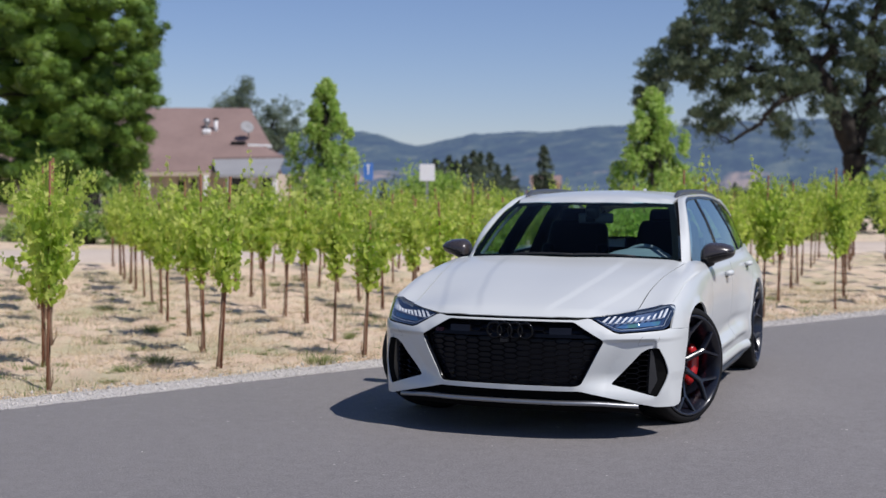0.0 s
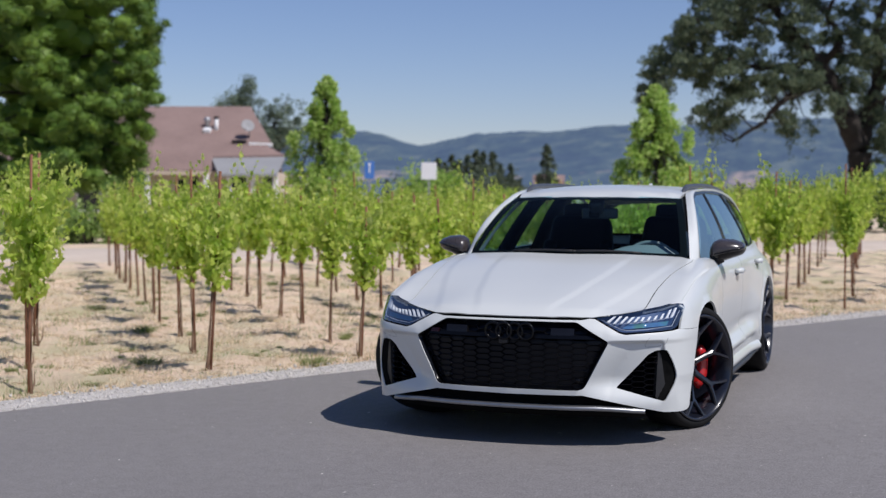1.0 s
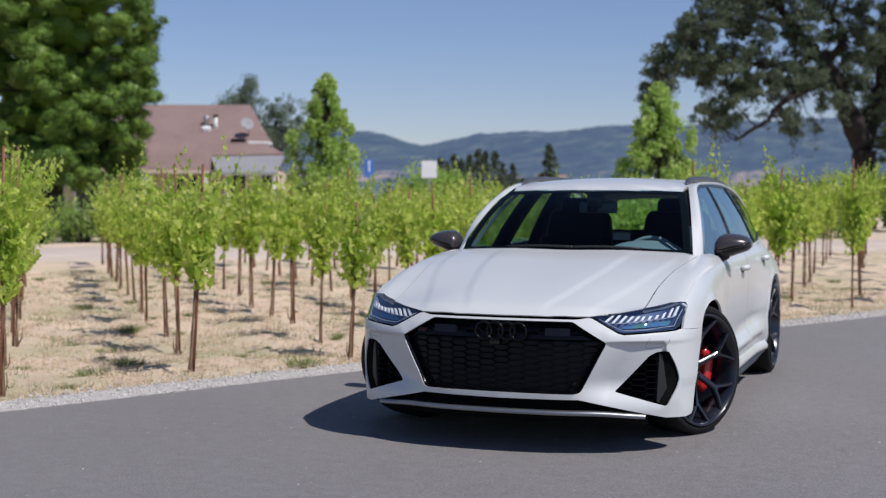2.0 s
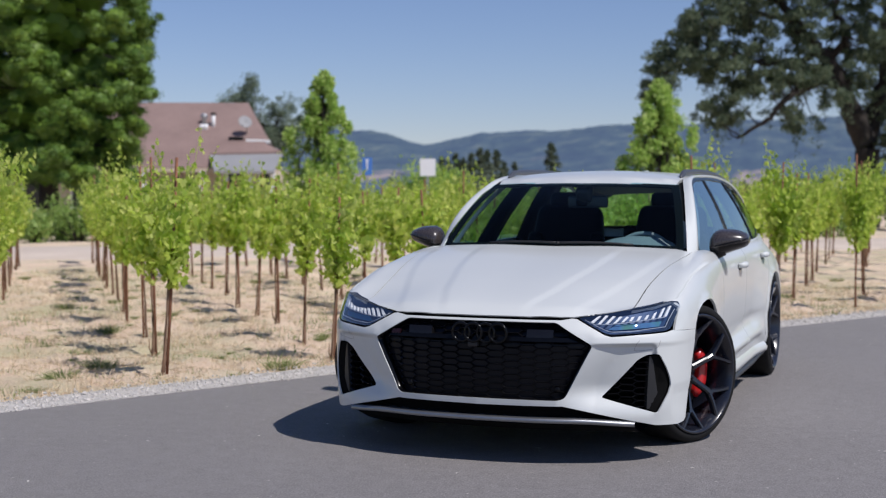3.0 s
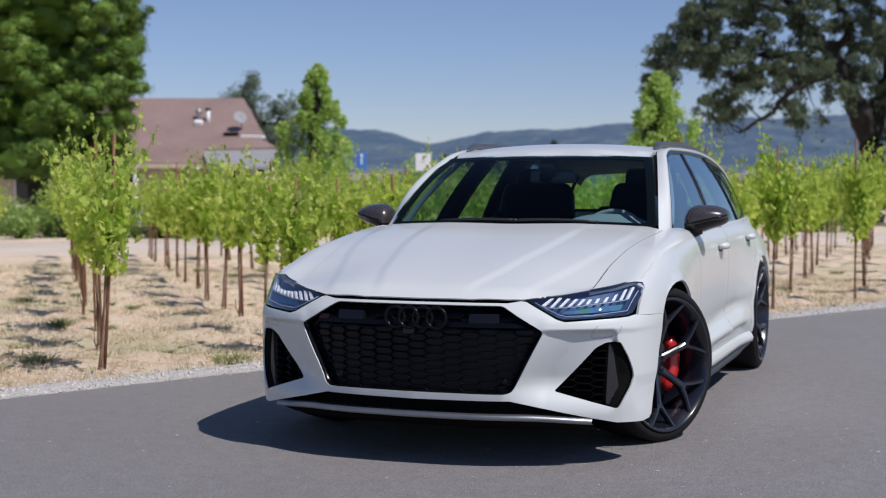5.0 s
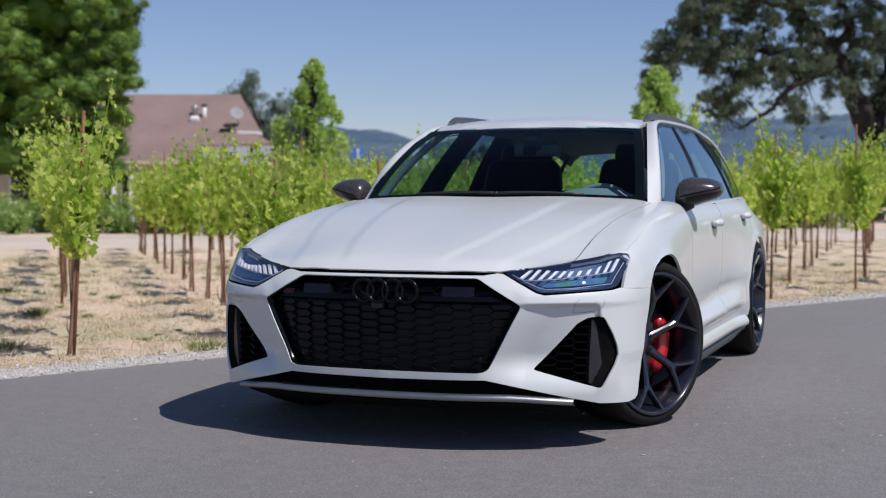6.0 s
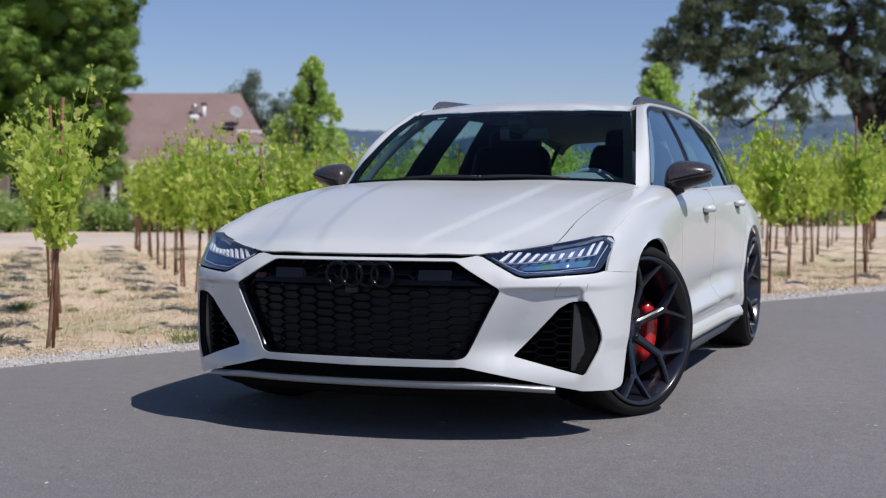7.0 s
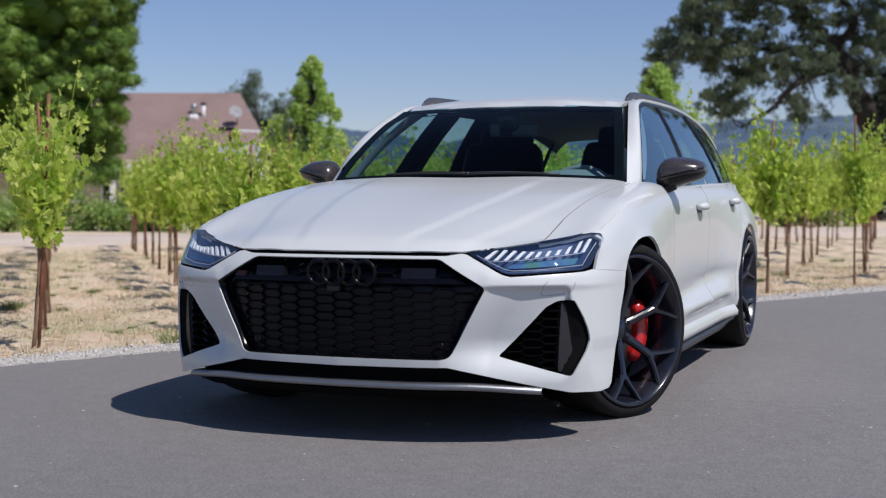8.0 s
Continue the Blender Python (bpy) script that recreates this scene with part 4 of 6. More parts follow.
def side_glass(s):
    win = [(.712, .988), (.764, 1.065), (.840, 1.147), (.957, 1.233), (1.082, 1.300), (1.258, 1.368), (1.45, 1.395), (2.0, 1.408), (2.6, 1.395), (3.1, 1.355), (3.45, 1.28), (3.66, 1.185), (3.70, 1.135), (3.55, 1.06), (2.7, 1.005), (1.7, .982), (.82, .975)]
    frame = [(y + dy, z + dz) for (y, z), (dy, dz) in zip(win, ((-.03, -.015), (-.03, .010), (-.025, .010), (-.019, .009), (-.017, .012), (-.01, .022), (0, .024), (0, .024), (0, .024), (.01, .022), (.02, .02), (.035, .012), (.04, 0), (.03, -.028), (0, -.028), (0, -.028), (-.02, -.026)))]
    f = part("window_frame", skin(frame, glass_side(s), .04, [win], .012), GLOSS_BLACK, car, "gloss black window surround")
    splits = ((.5, 1.66), (1.70, 2.62), (2.68, 3.8))
    for a, b in splits:
        piece = dense(win, .03)
        # keep the part of the window between two slanted posts
        def clip(poly, y0, keep_after):
            out = []
            side = lambda p: (p[0] - post_y(y0, p[1])) * (1 if keep_after else -1)
            for p, q in zip(poly, poly[1:] + poly[:1]):
                u, v = side(p), side(q)
                if u >= 0:
                    out.append(p)
                if (u >= 0) != (v >= 0):
                    t = u / (u - v)
                    out.append((p[0] + (q[0] - p[0]) * t, p[1] + (q[1] - p[1]) * t))
            return out
        if a > 1:
            piece = clip(piece, a, True)
        if b < 3.7:
            piece = clip(piece, b, False)
        part("side_window", skin(piece, glass_side(s, .006), .06, (), 0), TINTED, f, "tinted side window")
    for y0 in (1.68, 2.65):
        bm = bmesh.new()
        line = []
        for z in np.linspace(.985, 1.40, 8):
            y = post_y(y0, z)
            line.append([bm.verts.new((s * (house_x(y, z) + o), y + dy, z)) for o, dy in ((-.02, -.028), (.001, -.026), (.001, .026), (-.02, .028))])
        for a, b in zip(line, line[1:]):
            for i in range(3):
                bm.faces.new((a[i], a[i + 1], b[i + 1], b[i]))
        bmesh.ops.recalc_face_normals(bm, faces=bm.faces)
        part("window_post", bm, GLOSS_BLACK, f, "gloss black pillar trim")
    for y0, fore in ((1.68, 0), (2.65, .14)):
        bm = bmesh.new()
        line = []
        for z in np.linspace(.94, 1.40, 8):
            y = post_y(y0, z) + .02
            line.append([bm.verts.new((s * (house_x(y, z) - .022 - o), y + dy, z)) for o, dy in ((0, -.11 - fore), (.045, -.09 - fore), (.05, .15), (0, .19))])
        for a, b in zip(line, line[1:]):
            for i in range(4):
                bm.faces.new((a[i], a[(i + 1) % 4], b[(i + 1) % 4], b[i]))
        bmesh.ops.recalc_face_normals(bm, faces=bm.faces)
        part("pillar_lining", bm, LEATHER, f, "black pillar lining")


def cant(s):
    """White pillar and roof side between the screen, the side glass and the roof."""
    bm = bmesh.new()
    ys = list(np.linspace(.52, 1.20, 14)) + list(np.linspace(1.28, 3.95, 26))
    rows, lining = [], bmesh.new()
    dark = []
    for y in ys:
        if y <= 1.20:
            q = (y - .52) / .68
            inner = Vector((.750 - .152 * q, y + .02, .960 + .425 * q + .022 * math.sin(math.pi * q) + .032 * ease(q / .2) * ease((1 - q) / .35)))
        else:
            inner = Vector((roof_x(y) + .02, y, roof_z(y) - .035))
        z = max(min(rim_z(y) + .012, 1.436), shoulder_z(y) - .01)
        outer = Vector((house_x(y, z) + .009, y, z))
        mid = (inner + outer) / 2 + Vector((.009, 0, .008))
        foot = Vector((house_x(y, z - .015) - .012, y, z - .015))
        if y > .75:
            dark.append([lining.verts.new((s * (p.x - .02), p.y, p.z - d)) for p, d in ((inner, .018), (mid, .028), (foot, .012))])
        rows.append([bm.verts.new((s * p.x, p.y, p.z)) for p in (inner, inner.lerp(mid, .5) + Vector((.001, 0, .0015)), mid, mid.lerp(outer, .5) + Vector((.002, 0, .0015)), outer, foot)])
    for a, b in zip(rows, rows[1:]):
        for i in range(5):
            bm.faces.new((a[i], a[i + 1], b[i + 1], b[i]))
    bmesh.ops.recalc_face_normals(bm, faces=bm.faces)
    pillar = part("roof_pillar", bm, PAINT, car, "pearl white roof pillar")
    for a, b in zip(dark, dark[1:]):
        for i in range(2):
            lining.faces.new((a[i], a[i + 1], b[i + 1], b[i]))
    part("pillar_trim", lining, LEATHER, pillar, "black inner pillar trim")
    # grey cloth lining inside the front pillar, back to the window's edge
    bm, rows = bmesh.new(), []
    for q in np.linspace(.02, 1, 12):
        y = .58 + .60 * q
        a = Vector((.712 - .150 * q, y + .03, .985 + .395 * q + .022 * math.sin(math.pi * q)))
        zb = min(a.z + .01, 1.37)
        b = Vector((house_x(y + .30, zb) - .045, y + .30 + .03 * q, zb))
        rows.append([bm.verts.new((s * p.x, p.y, p.z)) for p in (a, a.lerp(b, .35) - Vector((.018, 0, 0)), a.lerp(b, .75) - Vector((.014, 0, 0)), b)])
    for a, b in zip(rows, rows[1:]):
        for i in range(3):
            bm.faces.new((a[i], a[i + 1], b[i + 1], b[i]))
    bmesh.ops.recalc_face_normals(bm, faces=bm.faces)
    part("pillar_cloth", bm, PILLAR_GREY, pillar, "grey cloth pillar lining")
    # corner between fender, screen foot and mirror
    bm = bmesh.new()
    ys = np.linspace(.45, 3.95, 50)
    rows = []
    for y in ys:
        a = Vector((belt_x(y) - .01, y, belt_z(y) + .008 + .012 * ease((.8 - y) / .2)))
        b = Vector((side_x(y, shoulder_z(y) + .022) if y > .8 else shoulder_x(y), y, shoulder_z(y) + (.022 if y > .8 else .0)))
        rows.append([bm.verts.new((s * p.x, p.y, p.z)) for p in (a - Vector((.03, 0, .0)), a, a.lerp(b, .5) + Vector((.004, 0, .004)), b)])
    for a, b in zip(rows, rows[1:]):
        for i in range(3):
            bm.faces.new((a[i], a[i + 1], b[i + 1], b[i]))
    bmesh.ops.recalc_face_normals(bm, faces=bm.faces)
    part("belt_rail", bm, PAINT, car, "pearl white shoulder under the windows")


def roof():
    poly = both([(0, 1.030), (.3, 1.055), (.57, 1.145), (.585, 1.3), (.585, 2.2), (.565, 3.0), (.49, 3.93), (0, 3.97)])
    def shape(x, y):
        e = roof_x(y) + .02
        lip = y - 1.03 - .115 * (x / .57) ** 2
        return Vector((x, y, roof_z(y) - .035 * (abs(x) / e) ** 2.2 - (.009 + .008 * (x / .57) ** 2) * (1 - ease(lip / .07))))
    part("roof", skin(poly, shape, .06, (), .02), PAINT, car, "pearl white roof")
    part("antenna_fin", skin([(2.90, 0), (2.94, .02), (3.0, .046), (3.03, .048), (3.04, 0)], lambda y, h: Vector((.010 * (1 - h / .08), y, roof_z(y) + h)), .02, (), .02), PAINT, car, "small white antenna fin")


def roof_rail(s):
    bm = bmesh.new()
    pts, rad = [], []
    for q in [0, .006, .015, .03, .05, .08] + list(np.linspace(.11, .89, 16)) + [.92, .95, .97, .985, .994, 1]:
        y = 1.32 + 2.25 * q
        lift = .004 + .020 * min(ease(q / .06), ease((1 - q) / .06))
        pts.append((s * (roof_x(y) - .002), y, roof_z(y) - .032 + lift))
        rad.append(.0185 * min(1, .3 + 30 * q, .3 + 30 * (1 - q)))
    tube(bm, pts, rad, 10)
    part("roof_rail", bm, RAIL_GREY, car, "dark grey satin roof rail")


def screen_shape(u, q, inset=0.0):
    """Windscreen: u across (-1..1), q from foot to head."""
    foot = Vector((.732 * u, .40 + .150 * u * u, 1.012 - .02 * u * u))
    head = Vector((.592 * u, 1.06 + .055 * u * u, 1.384 - .014 * abs(u) ** 2.2))
    p = foot.lerp(head, q)
    n = Vector((.25 * u, -.5, .85)).normalized()
    return p + n * (.030 * math.sin(math.pi * q) - inset)


def windscreen():
    full = [(-1, 0), (1, 0), (1, 1), (-1, 1)]
    g = part("windscreen", skin(full, screen_shape, .08, (), 0), SCREEN, car, "clear windscreen glass")
    clear = [(-.945, .045), (.945, .045), (.93, .94), (-.93, .94)]
    part("screen_border", skin(full, lambda u, q: screen_shape(u, q, .004), .08, [rounded(clear, .04)], .006), DEEP_BLACK, g, "black printed border")
    part("wiper_cowl", skin([(-1.0, -.07), (1.0, -.07), (1.0, .03), (-1.0, .03)], lambda u, q: screen_shape(u, q, .012), .06, (), .02), SATIN_BLACK, g, "black cowl with wiper arms")
    for x0, x1 in ((-.55, .05), (.02, .62)):
        pts = [screen_shape(x0 + (x1 - x0) * t, .012 + .012 * math.sin(math.pi * t), -.012) for t in np.linspace(0, 1, 8)]
        part("wiper", tube(bmesh.new(), pts, .007, 6), SATIN_BLACK, g, "black wiper blade")


def rear_end():
    def tail(u, z):
        return Vector((u, 4.0 - .10 * u * u - .05 * ease((.4 - z) / .2), z))
    part("tailgate", skin([(-.74, .45), (.74, .45), (.74, .94), (.66, 1.03), (-.66, 1.03), (-.74, .94)], tail, .08, (), .02), PAINT, car, "white tailgate")
    part("rear_bumper", skin([(-.78, .20), (.78, .20), (.78, .44), (-.78, .44)], lambda u, z: tail(u, z) + Vector((0, .04, 0)), .08, (), .05), PAINT, car, "white rear bumper")
    full = [(-1, 0), (1, 0), (1, 1), (-1, 1)]
    back = lambda u, q: Vector((.70 * u, 3.98 - .10 * u * u, 1.03)).lerp(Vector((.515 * u, 3.80 - .03 * u * u, 1.385)), q)
    r = part("rear_window", skin(full, back, .12, (), 0), TINTED, car, "tinted rear window")
    part("rear_window_border", skin(full, lambda u, q: back(u, q) + Vector((0, -.004, 0)), .12, [[(-.955, .06), (.955, .06), (.95, .93), (-.95, .93)]], 0), GLOSS_BLACK, r)
    part("roof_spoiler", block(bmesh.new(), (1.02, .22, .035), pose(0, 3.92, 1.372, -8), .012), PAINT, car, "white roof spoiler")
    # black tub under the skin: floor, wheel housings, firewall
    bm = bmesh.new()
    block(bm, (1.30, 4.5, .12), pose(0, 1.55, .22), .02)
    block(bm, (1.28, .9, .40), pose(0, -.10, .48), .05)
    block(bm, (1.62, 1.92, .36), pose(0, 1.48, .40), .03)
    block(bm, (1.10, 1.2, .40), pose(0, 3.2, .48), .05)
    part("underbody", bm, DEEP_BLACK, car, "black underbody")
    for k in (0, 1):
        for s in (1, -1):
            bm = bmesh.new()
            ring = [(ARCH_Y[k] + (ARCH_R + .016) * (math.cos(a) if math.cos(a) > 0 or k else -abs(math.cos(a)) ** .8), ARCH_Z + (ARCH_R + .016) * math.sin(a)) for a in np.linspace(radians(-25), radians(205), 26)]
            rows = [[bm.verts.new((s * x, y, z)) for y, z in ring] for x in (.55, .925)]
            for i in range(len(ring) - 1):
                bm.faces.new((rows[0][i], rows[0][i + 1], rows[1][i + 1], rows[1][i]))
            part("wheel_housing", bm, DEEP_BLACK, car, "black wheel housing")


def headlight(s):
    poly = [(s * u, v) for u, v in LAMP]
    bowl = part("headlight", skin(rounded([(s * (.72 + (abs(u) - .72) * .985), .70 + (v - .70) * .97) for u, v in poly], .012), lambda u, z: nose(u, z, .045), .03, (), 0), LAMP_DARK, car, "clear headlight with white light strips over a dark bezel")
    rim = dense(rounded(poly, .012), .02)
    bm = bmesh.new()
    n = len(rim)
    cu, cz = s * .74, .70
    inner = [(cu + (u - cu) * .985, cz + (v - cz) * .95) for u, v in rim]
    rows = [[bm.verts.new(nose(u, z, d)) for u, z in line] for line, d in ((rim, .004), (inner, .006), (inner, .05))]
    for a, b in zip(rows, rows[1:]):
        for i in range(n):
            bm.faces.new((a[i], a[(i + 1) % n], b[(i + 1) % n], b[i]))
    part("lamp_rim", bm, GLOSS_BLACK, bowl, "gloss black rim")
    # slanted white strips: tall inside, short in the middle, tall again at the outer end
    top = curve((.55, .716), (.605, .722), (.65, .718), (.73, .715), (.78, .719), (.83, .730), (.865, .748), (.91, .760))
    foot = curve((.53, .697), (.57, .684), (.62, .685), (.72, .695), (.82, .705), (.89, .712))
    lean = curve((.54, .030), (.66, .022), (.73, .008), (.82, .010), (.86, .018), (.90, .022))
    for k in range(11):
        u = .541 + .0347 * k
        w, t = (.0132 if k < 9 else .0145), lean(u)
        bar = [(u, foot(u)), (u + w, foot(u + w)), (u + w + t, top(u + w + t)), (u + t, top(u + t))]
        part("light_strip", skin([(s * a, b) for a, b in bar], lambda a, b: nose(a, b, .012), .02, (), .012), LAMP_WHITE, bowl, "white daylight strip")
    for line in ([(.556, .682), (.60, .680), (.684, .685), (.76, .694), (.82, .700), (.895, .709)],
                 [(.512, .702), (.575, .672), (.625, .651), (.65, .646), (.752, .650), (.905, .664), (.922, .70), (.95, .745)]):
        pts = [nose(s * a, b, .014) for a, b in line]
        part("light_guide", tube(bmesh.new(), pts, .0019, 6), LIGHT_GUIDE, bowl, "pale light guide")
    wing = [(.63, .656), (.66, .653), (.88, .666), (.895, .690), (.66, .676)]
    part("reflector", skin(rounded([(s * a, b) for a, b in wing], .006), lambda a, b: nose(a, b, .030), .02, (), 0), LAMP_BLUE, bowl, "lower reflector with blue and green reflections in its colour")
    lens = part("lens", skin(rounded(poly, .012), lambda u, z: nose(u, z, .0, True), .012, (), 0), LENS, bowl, "clear lens")
    lens.visible_shadow = False


def wing_mirror(s):
    """Dark housing, teardrop in plan, on a short arm, with a glass at its rear face."""
    bm = bmesh.new()
    rows = []
    n = 24
    top = curve((0, 1.060), (.08, 1.088), (.30, 1.107), (.6, 1.104), (.85, 1.090), (.97, 1.076), (1, 1.066))
    bottom = curve((0, .966), (.12, .948), (.35, .960), (.6, .980), (.85, 1.000), (.97, 1.018), (1, 1.030))
    split = lambda q: .62 * bottom(q) + .38 * top(q)
    depth = curve((0, .08), (.15, .115), (.5, .125), (.85, .110), (.97, .085), (1, .06))
    for q in np.linspace(0, 1, 19):
        x = .838 + .215 * q
        hi, lo, cy = top(q), bottom(q), .845 + .045 * q
        cz, tall, deep = (hi + lo) / 2, (hi - lo) / 2, depth(q)
        ring = []
        for a in np.arange(n) * 2 * math.pi / n:
            y, z = -math.cos(a), math.sin(a)
            y = y if y < 0 else y * .4
            ring.append(bm.verts.new((s * x, cy + y * deep, cz + math.copysign(abs(z) ** .85, z) * tall)))
        rows.append(ring)
    for a, b in zip(rows, rows[1:]):
        for i in range(n):
            bm.faces.new((a[i], a[(i + 1) % n], b[(i + 1) % n], b[i]))
    bm.faces.new(rows[0])
    bm.faces.new(rows[-1])
    bmesh.ops.recalc_face_normals(bm, faces=bm.faces)
    lower = bm.copy()
    for mesh, keep in ((bm, True), (lower, False)):
        drop = [f for f in mesh.faces if (f.calc_center_median().z > split((abs(f.calc_center_median().x) - .838) / .215)) != keep]
        bmesh.ops.delete(mesh, geom=drop, context="FACES")
    m = part("wing_mirror", lower, GLOSS_BLACK, car, "black wing mirror shell")
    part("mirror_cap", bm, MIRROR_CAP, m, "dark brown carbon cap")
    bm = tube(bmesh.new(), [(s * .80, .775, .935), (s * .838, .79, .942), (s * .872, .81, .962), (s * .90, .825, .985)], [.034, .030, .032, .04], 12)
    part("mirror_arm", bm, GLOSS_BLACK, m, "gloss black mirror arm")
    bm = tube(bmesh.new(), [(s * (.872 + .178 * q), .845 + .045 * q - depth(q * .85 + .13) * 1.0, 1.008 + .045 * q) for q in np.linspace(0, 1, 11)], .0055, 6)
    part("indicator_strip", bm, GLOSS_BLACK, m, "black indicator strip")
    part("mirror_glass", block(bmesh.new(), (.11, .006, .07), pose(s * .935, .898, 1.035, 0, 0, s * -8), .003), CHROME_DARK, m, "mirror glass")


def wheel(at, s, steer):
    """A 22 inch wheel with five forked spokes, its tyre, disc and red caliper. Local z points outward."""
    m = Matrix.Translation(at) @ pose(0, 0, 0, 0, 0, steer) @ pose(0, 0, 0, 0, s * 90, 0)
    hub = new("wheel")
    hub.parent, hub.matrix_world = car, m
    tagged(hub, "dark forked-spoke alloy wheel with low tyre")
    tyre = [(.308, .118), (.316, .126), (.322, .131), (.333, .133), (.348, .128), (.360, .116), (.365, .09), (.3655, .0), (.365, -.09), (.360, -.12), (.345, -.14), (.305, -.14), (.296, -.116)]
    t = part("tyre", turned(bmesh.new(), tyre, 72), RUBBER, hub, "black low-profile tyre")
    bm = bmesh.new()
    for r in (.3655,):
        for k in (-.055, -.02, .02, .055):
            turned(bm, [(r + .0002, k - .005), (r - .004, k - .0035), (r - .004, k + .0035), (r + .0002, k + .005)], 72)
    part("tread_groove", bm, DEEP_BLACK, t)
    rim = [(.311, .122), (.317, .136), (.311, .142), (.302, .137), (.297, .122), (.284, .105), (.270, .02), (.270, -.10), (.309, -.116)]
    part("rim", turned(bmesh.new(), rim, 72), RIM_METAL, hub, "anthracite rim")
    bm = bmesh.new()
    for k in range(6):
        a0 = radians(60 * k + 113)
        def bar(path, width):
            rows = []
            for (r, da, z), w in zip(path, width):
                a = a0 + da
                c = Vector((r * math.cos(a), r * math.sin(a), z))
                t = Vector((-math.sin(a), math.cos(a), 0))
                rows.append([bm.verts.new(c + t * w * k2 + Vector((0, 0, dz))) for k2, dz in ((-1, -.026), (-1, -.004), (-.55, .004), (.55, .004), (1, -.004), (1, -.026))])
            for p, q in zip(rows, rows[1:]):
                for i in range(6):
                    bm.faces.new((p[i], p[(i + 1) % 6], q[(i + 1) % 6], q[i]))
            bm.faces.new(rows[0][::-1])
            bm.faces.new(rows[-1])
        bar(((.035, 0, .056), (.09, 0, .070), (.15, 0, .090), (.205, 0, .104)), (.020, .0165, .0155, .018))
        for d in (-1, 1):
            bar(((.190, d * .03, .100), (.228, d * .135, .111), (.265, d * .225, .120), (.303, d * .295, .127)), (.0145, .0115, .0105, .0125))
    bmesh.ops.recalc_face_normals(bm, faces=bm.faces)
    part("spokes", bm, RIM_METAL, hub, "forked anthracite spokes", smooth=False)
    cap = part("hub_cap", turned(bmesh.new(), [(0, .066), (.030, .066), (.034, .062), (.060, .058), (.066, .045), (.066, 0)], 30), RIM_METAL, hub)
    for k in range(5):
        a = radians(72 * k + 48)
        part("wheel_bolt", turned(bmesh.new(), [(0, .012), (.008, .012), (.010, .0), (.010, -.02)], 8, pose(.050 * math.cos(a), .050 * math.sin(a), .056)), CHROME_DARK, cap)
    part("brake_disc", turned(bmesh.new(), [(.08, -.01), (.10, .0), (.212, .0), (.212, -.03), (.10, -.03)], 48), DISC_STEEL, hub, "dark grey brake disc")
    bm = bmesh.new()
    rows = []
    for a in np.linspace(-.62, .62, 13):
        b = a * 1.1 + 1.45
        taper = 1 - .35 * abs(a / .62) ** 4
        ring = []
        for r, z in ((.150, -.05), (.150, .022), (.160, .036), (.205, .040), (.224, .028), (.228, -.05)):
            r2 = .19 + (r - .19) * taper
            ring.append(bm.verts.new((r2 * math.cos(b), r2 * math.sin(b), z * (1 if z < 0 else taper))))
        rows.append(ring)
    for p, q in zip(rows, rows[1:]):
        for i in range(6):
            bm.faces.new((p[i], p[(i + 1) % 6], q[(i + 1) % 6], q[i]))
    bm.faces.new(rows[0])
    bm.faces.new(rows[-1])
    bmesh.ops.recalc_face_normals(bm, faces=bm.faces)
    part("brake_caliper", bm, CALIPER_RED, hub, "bright red brake caliper")
    part("inner_barrel", turned(bmesh.new(), [(.06, -.06), (.25, -.09), (.255, -.115)], 40), DEEP_BLACK, hub)


def seat(x, y, rear=False):
    s = new("seat")
    s.parent = car
    s.matrix_world = pose(x, y, 0)
    tagged(s, "black leather sports seat")
    bm = block(bmesh.new(), (.54, .52, .16), pose(0, 0, .56, 6), .06, 3)
    part("seat_cushion", bm, LEATHER, s)
    bm = block(bmesh.new(), (.60, .15, .68), Matrix(), .065, 3)
    for v in bm.verts:
        v.co.x *= 1 - .26 * max(0, v.co.z + .02) / .33
    bm.transform(pose(0, .30, .90, -16))
    b = part("backrest", bm, LEATHER, s)
    for d in (-1, 1):
        part("bolster", block(bmesh.new(), (.10, .18, .44), pose(d * .22, .25, .82, -16, 0, d * 12), .04, 3), LEATHER, b)
    part("headrest", block(bmesh.new(), (.32, .11, .20), pose(0, .42, 1.225, -12), .05, 3), LEATHER, s)


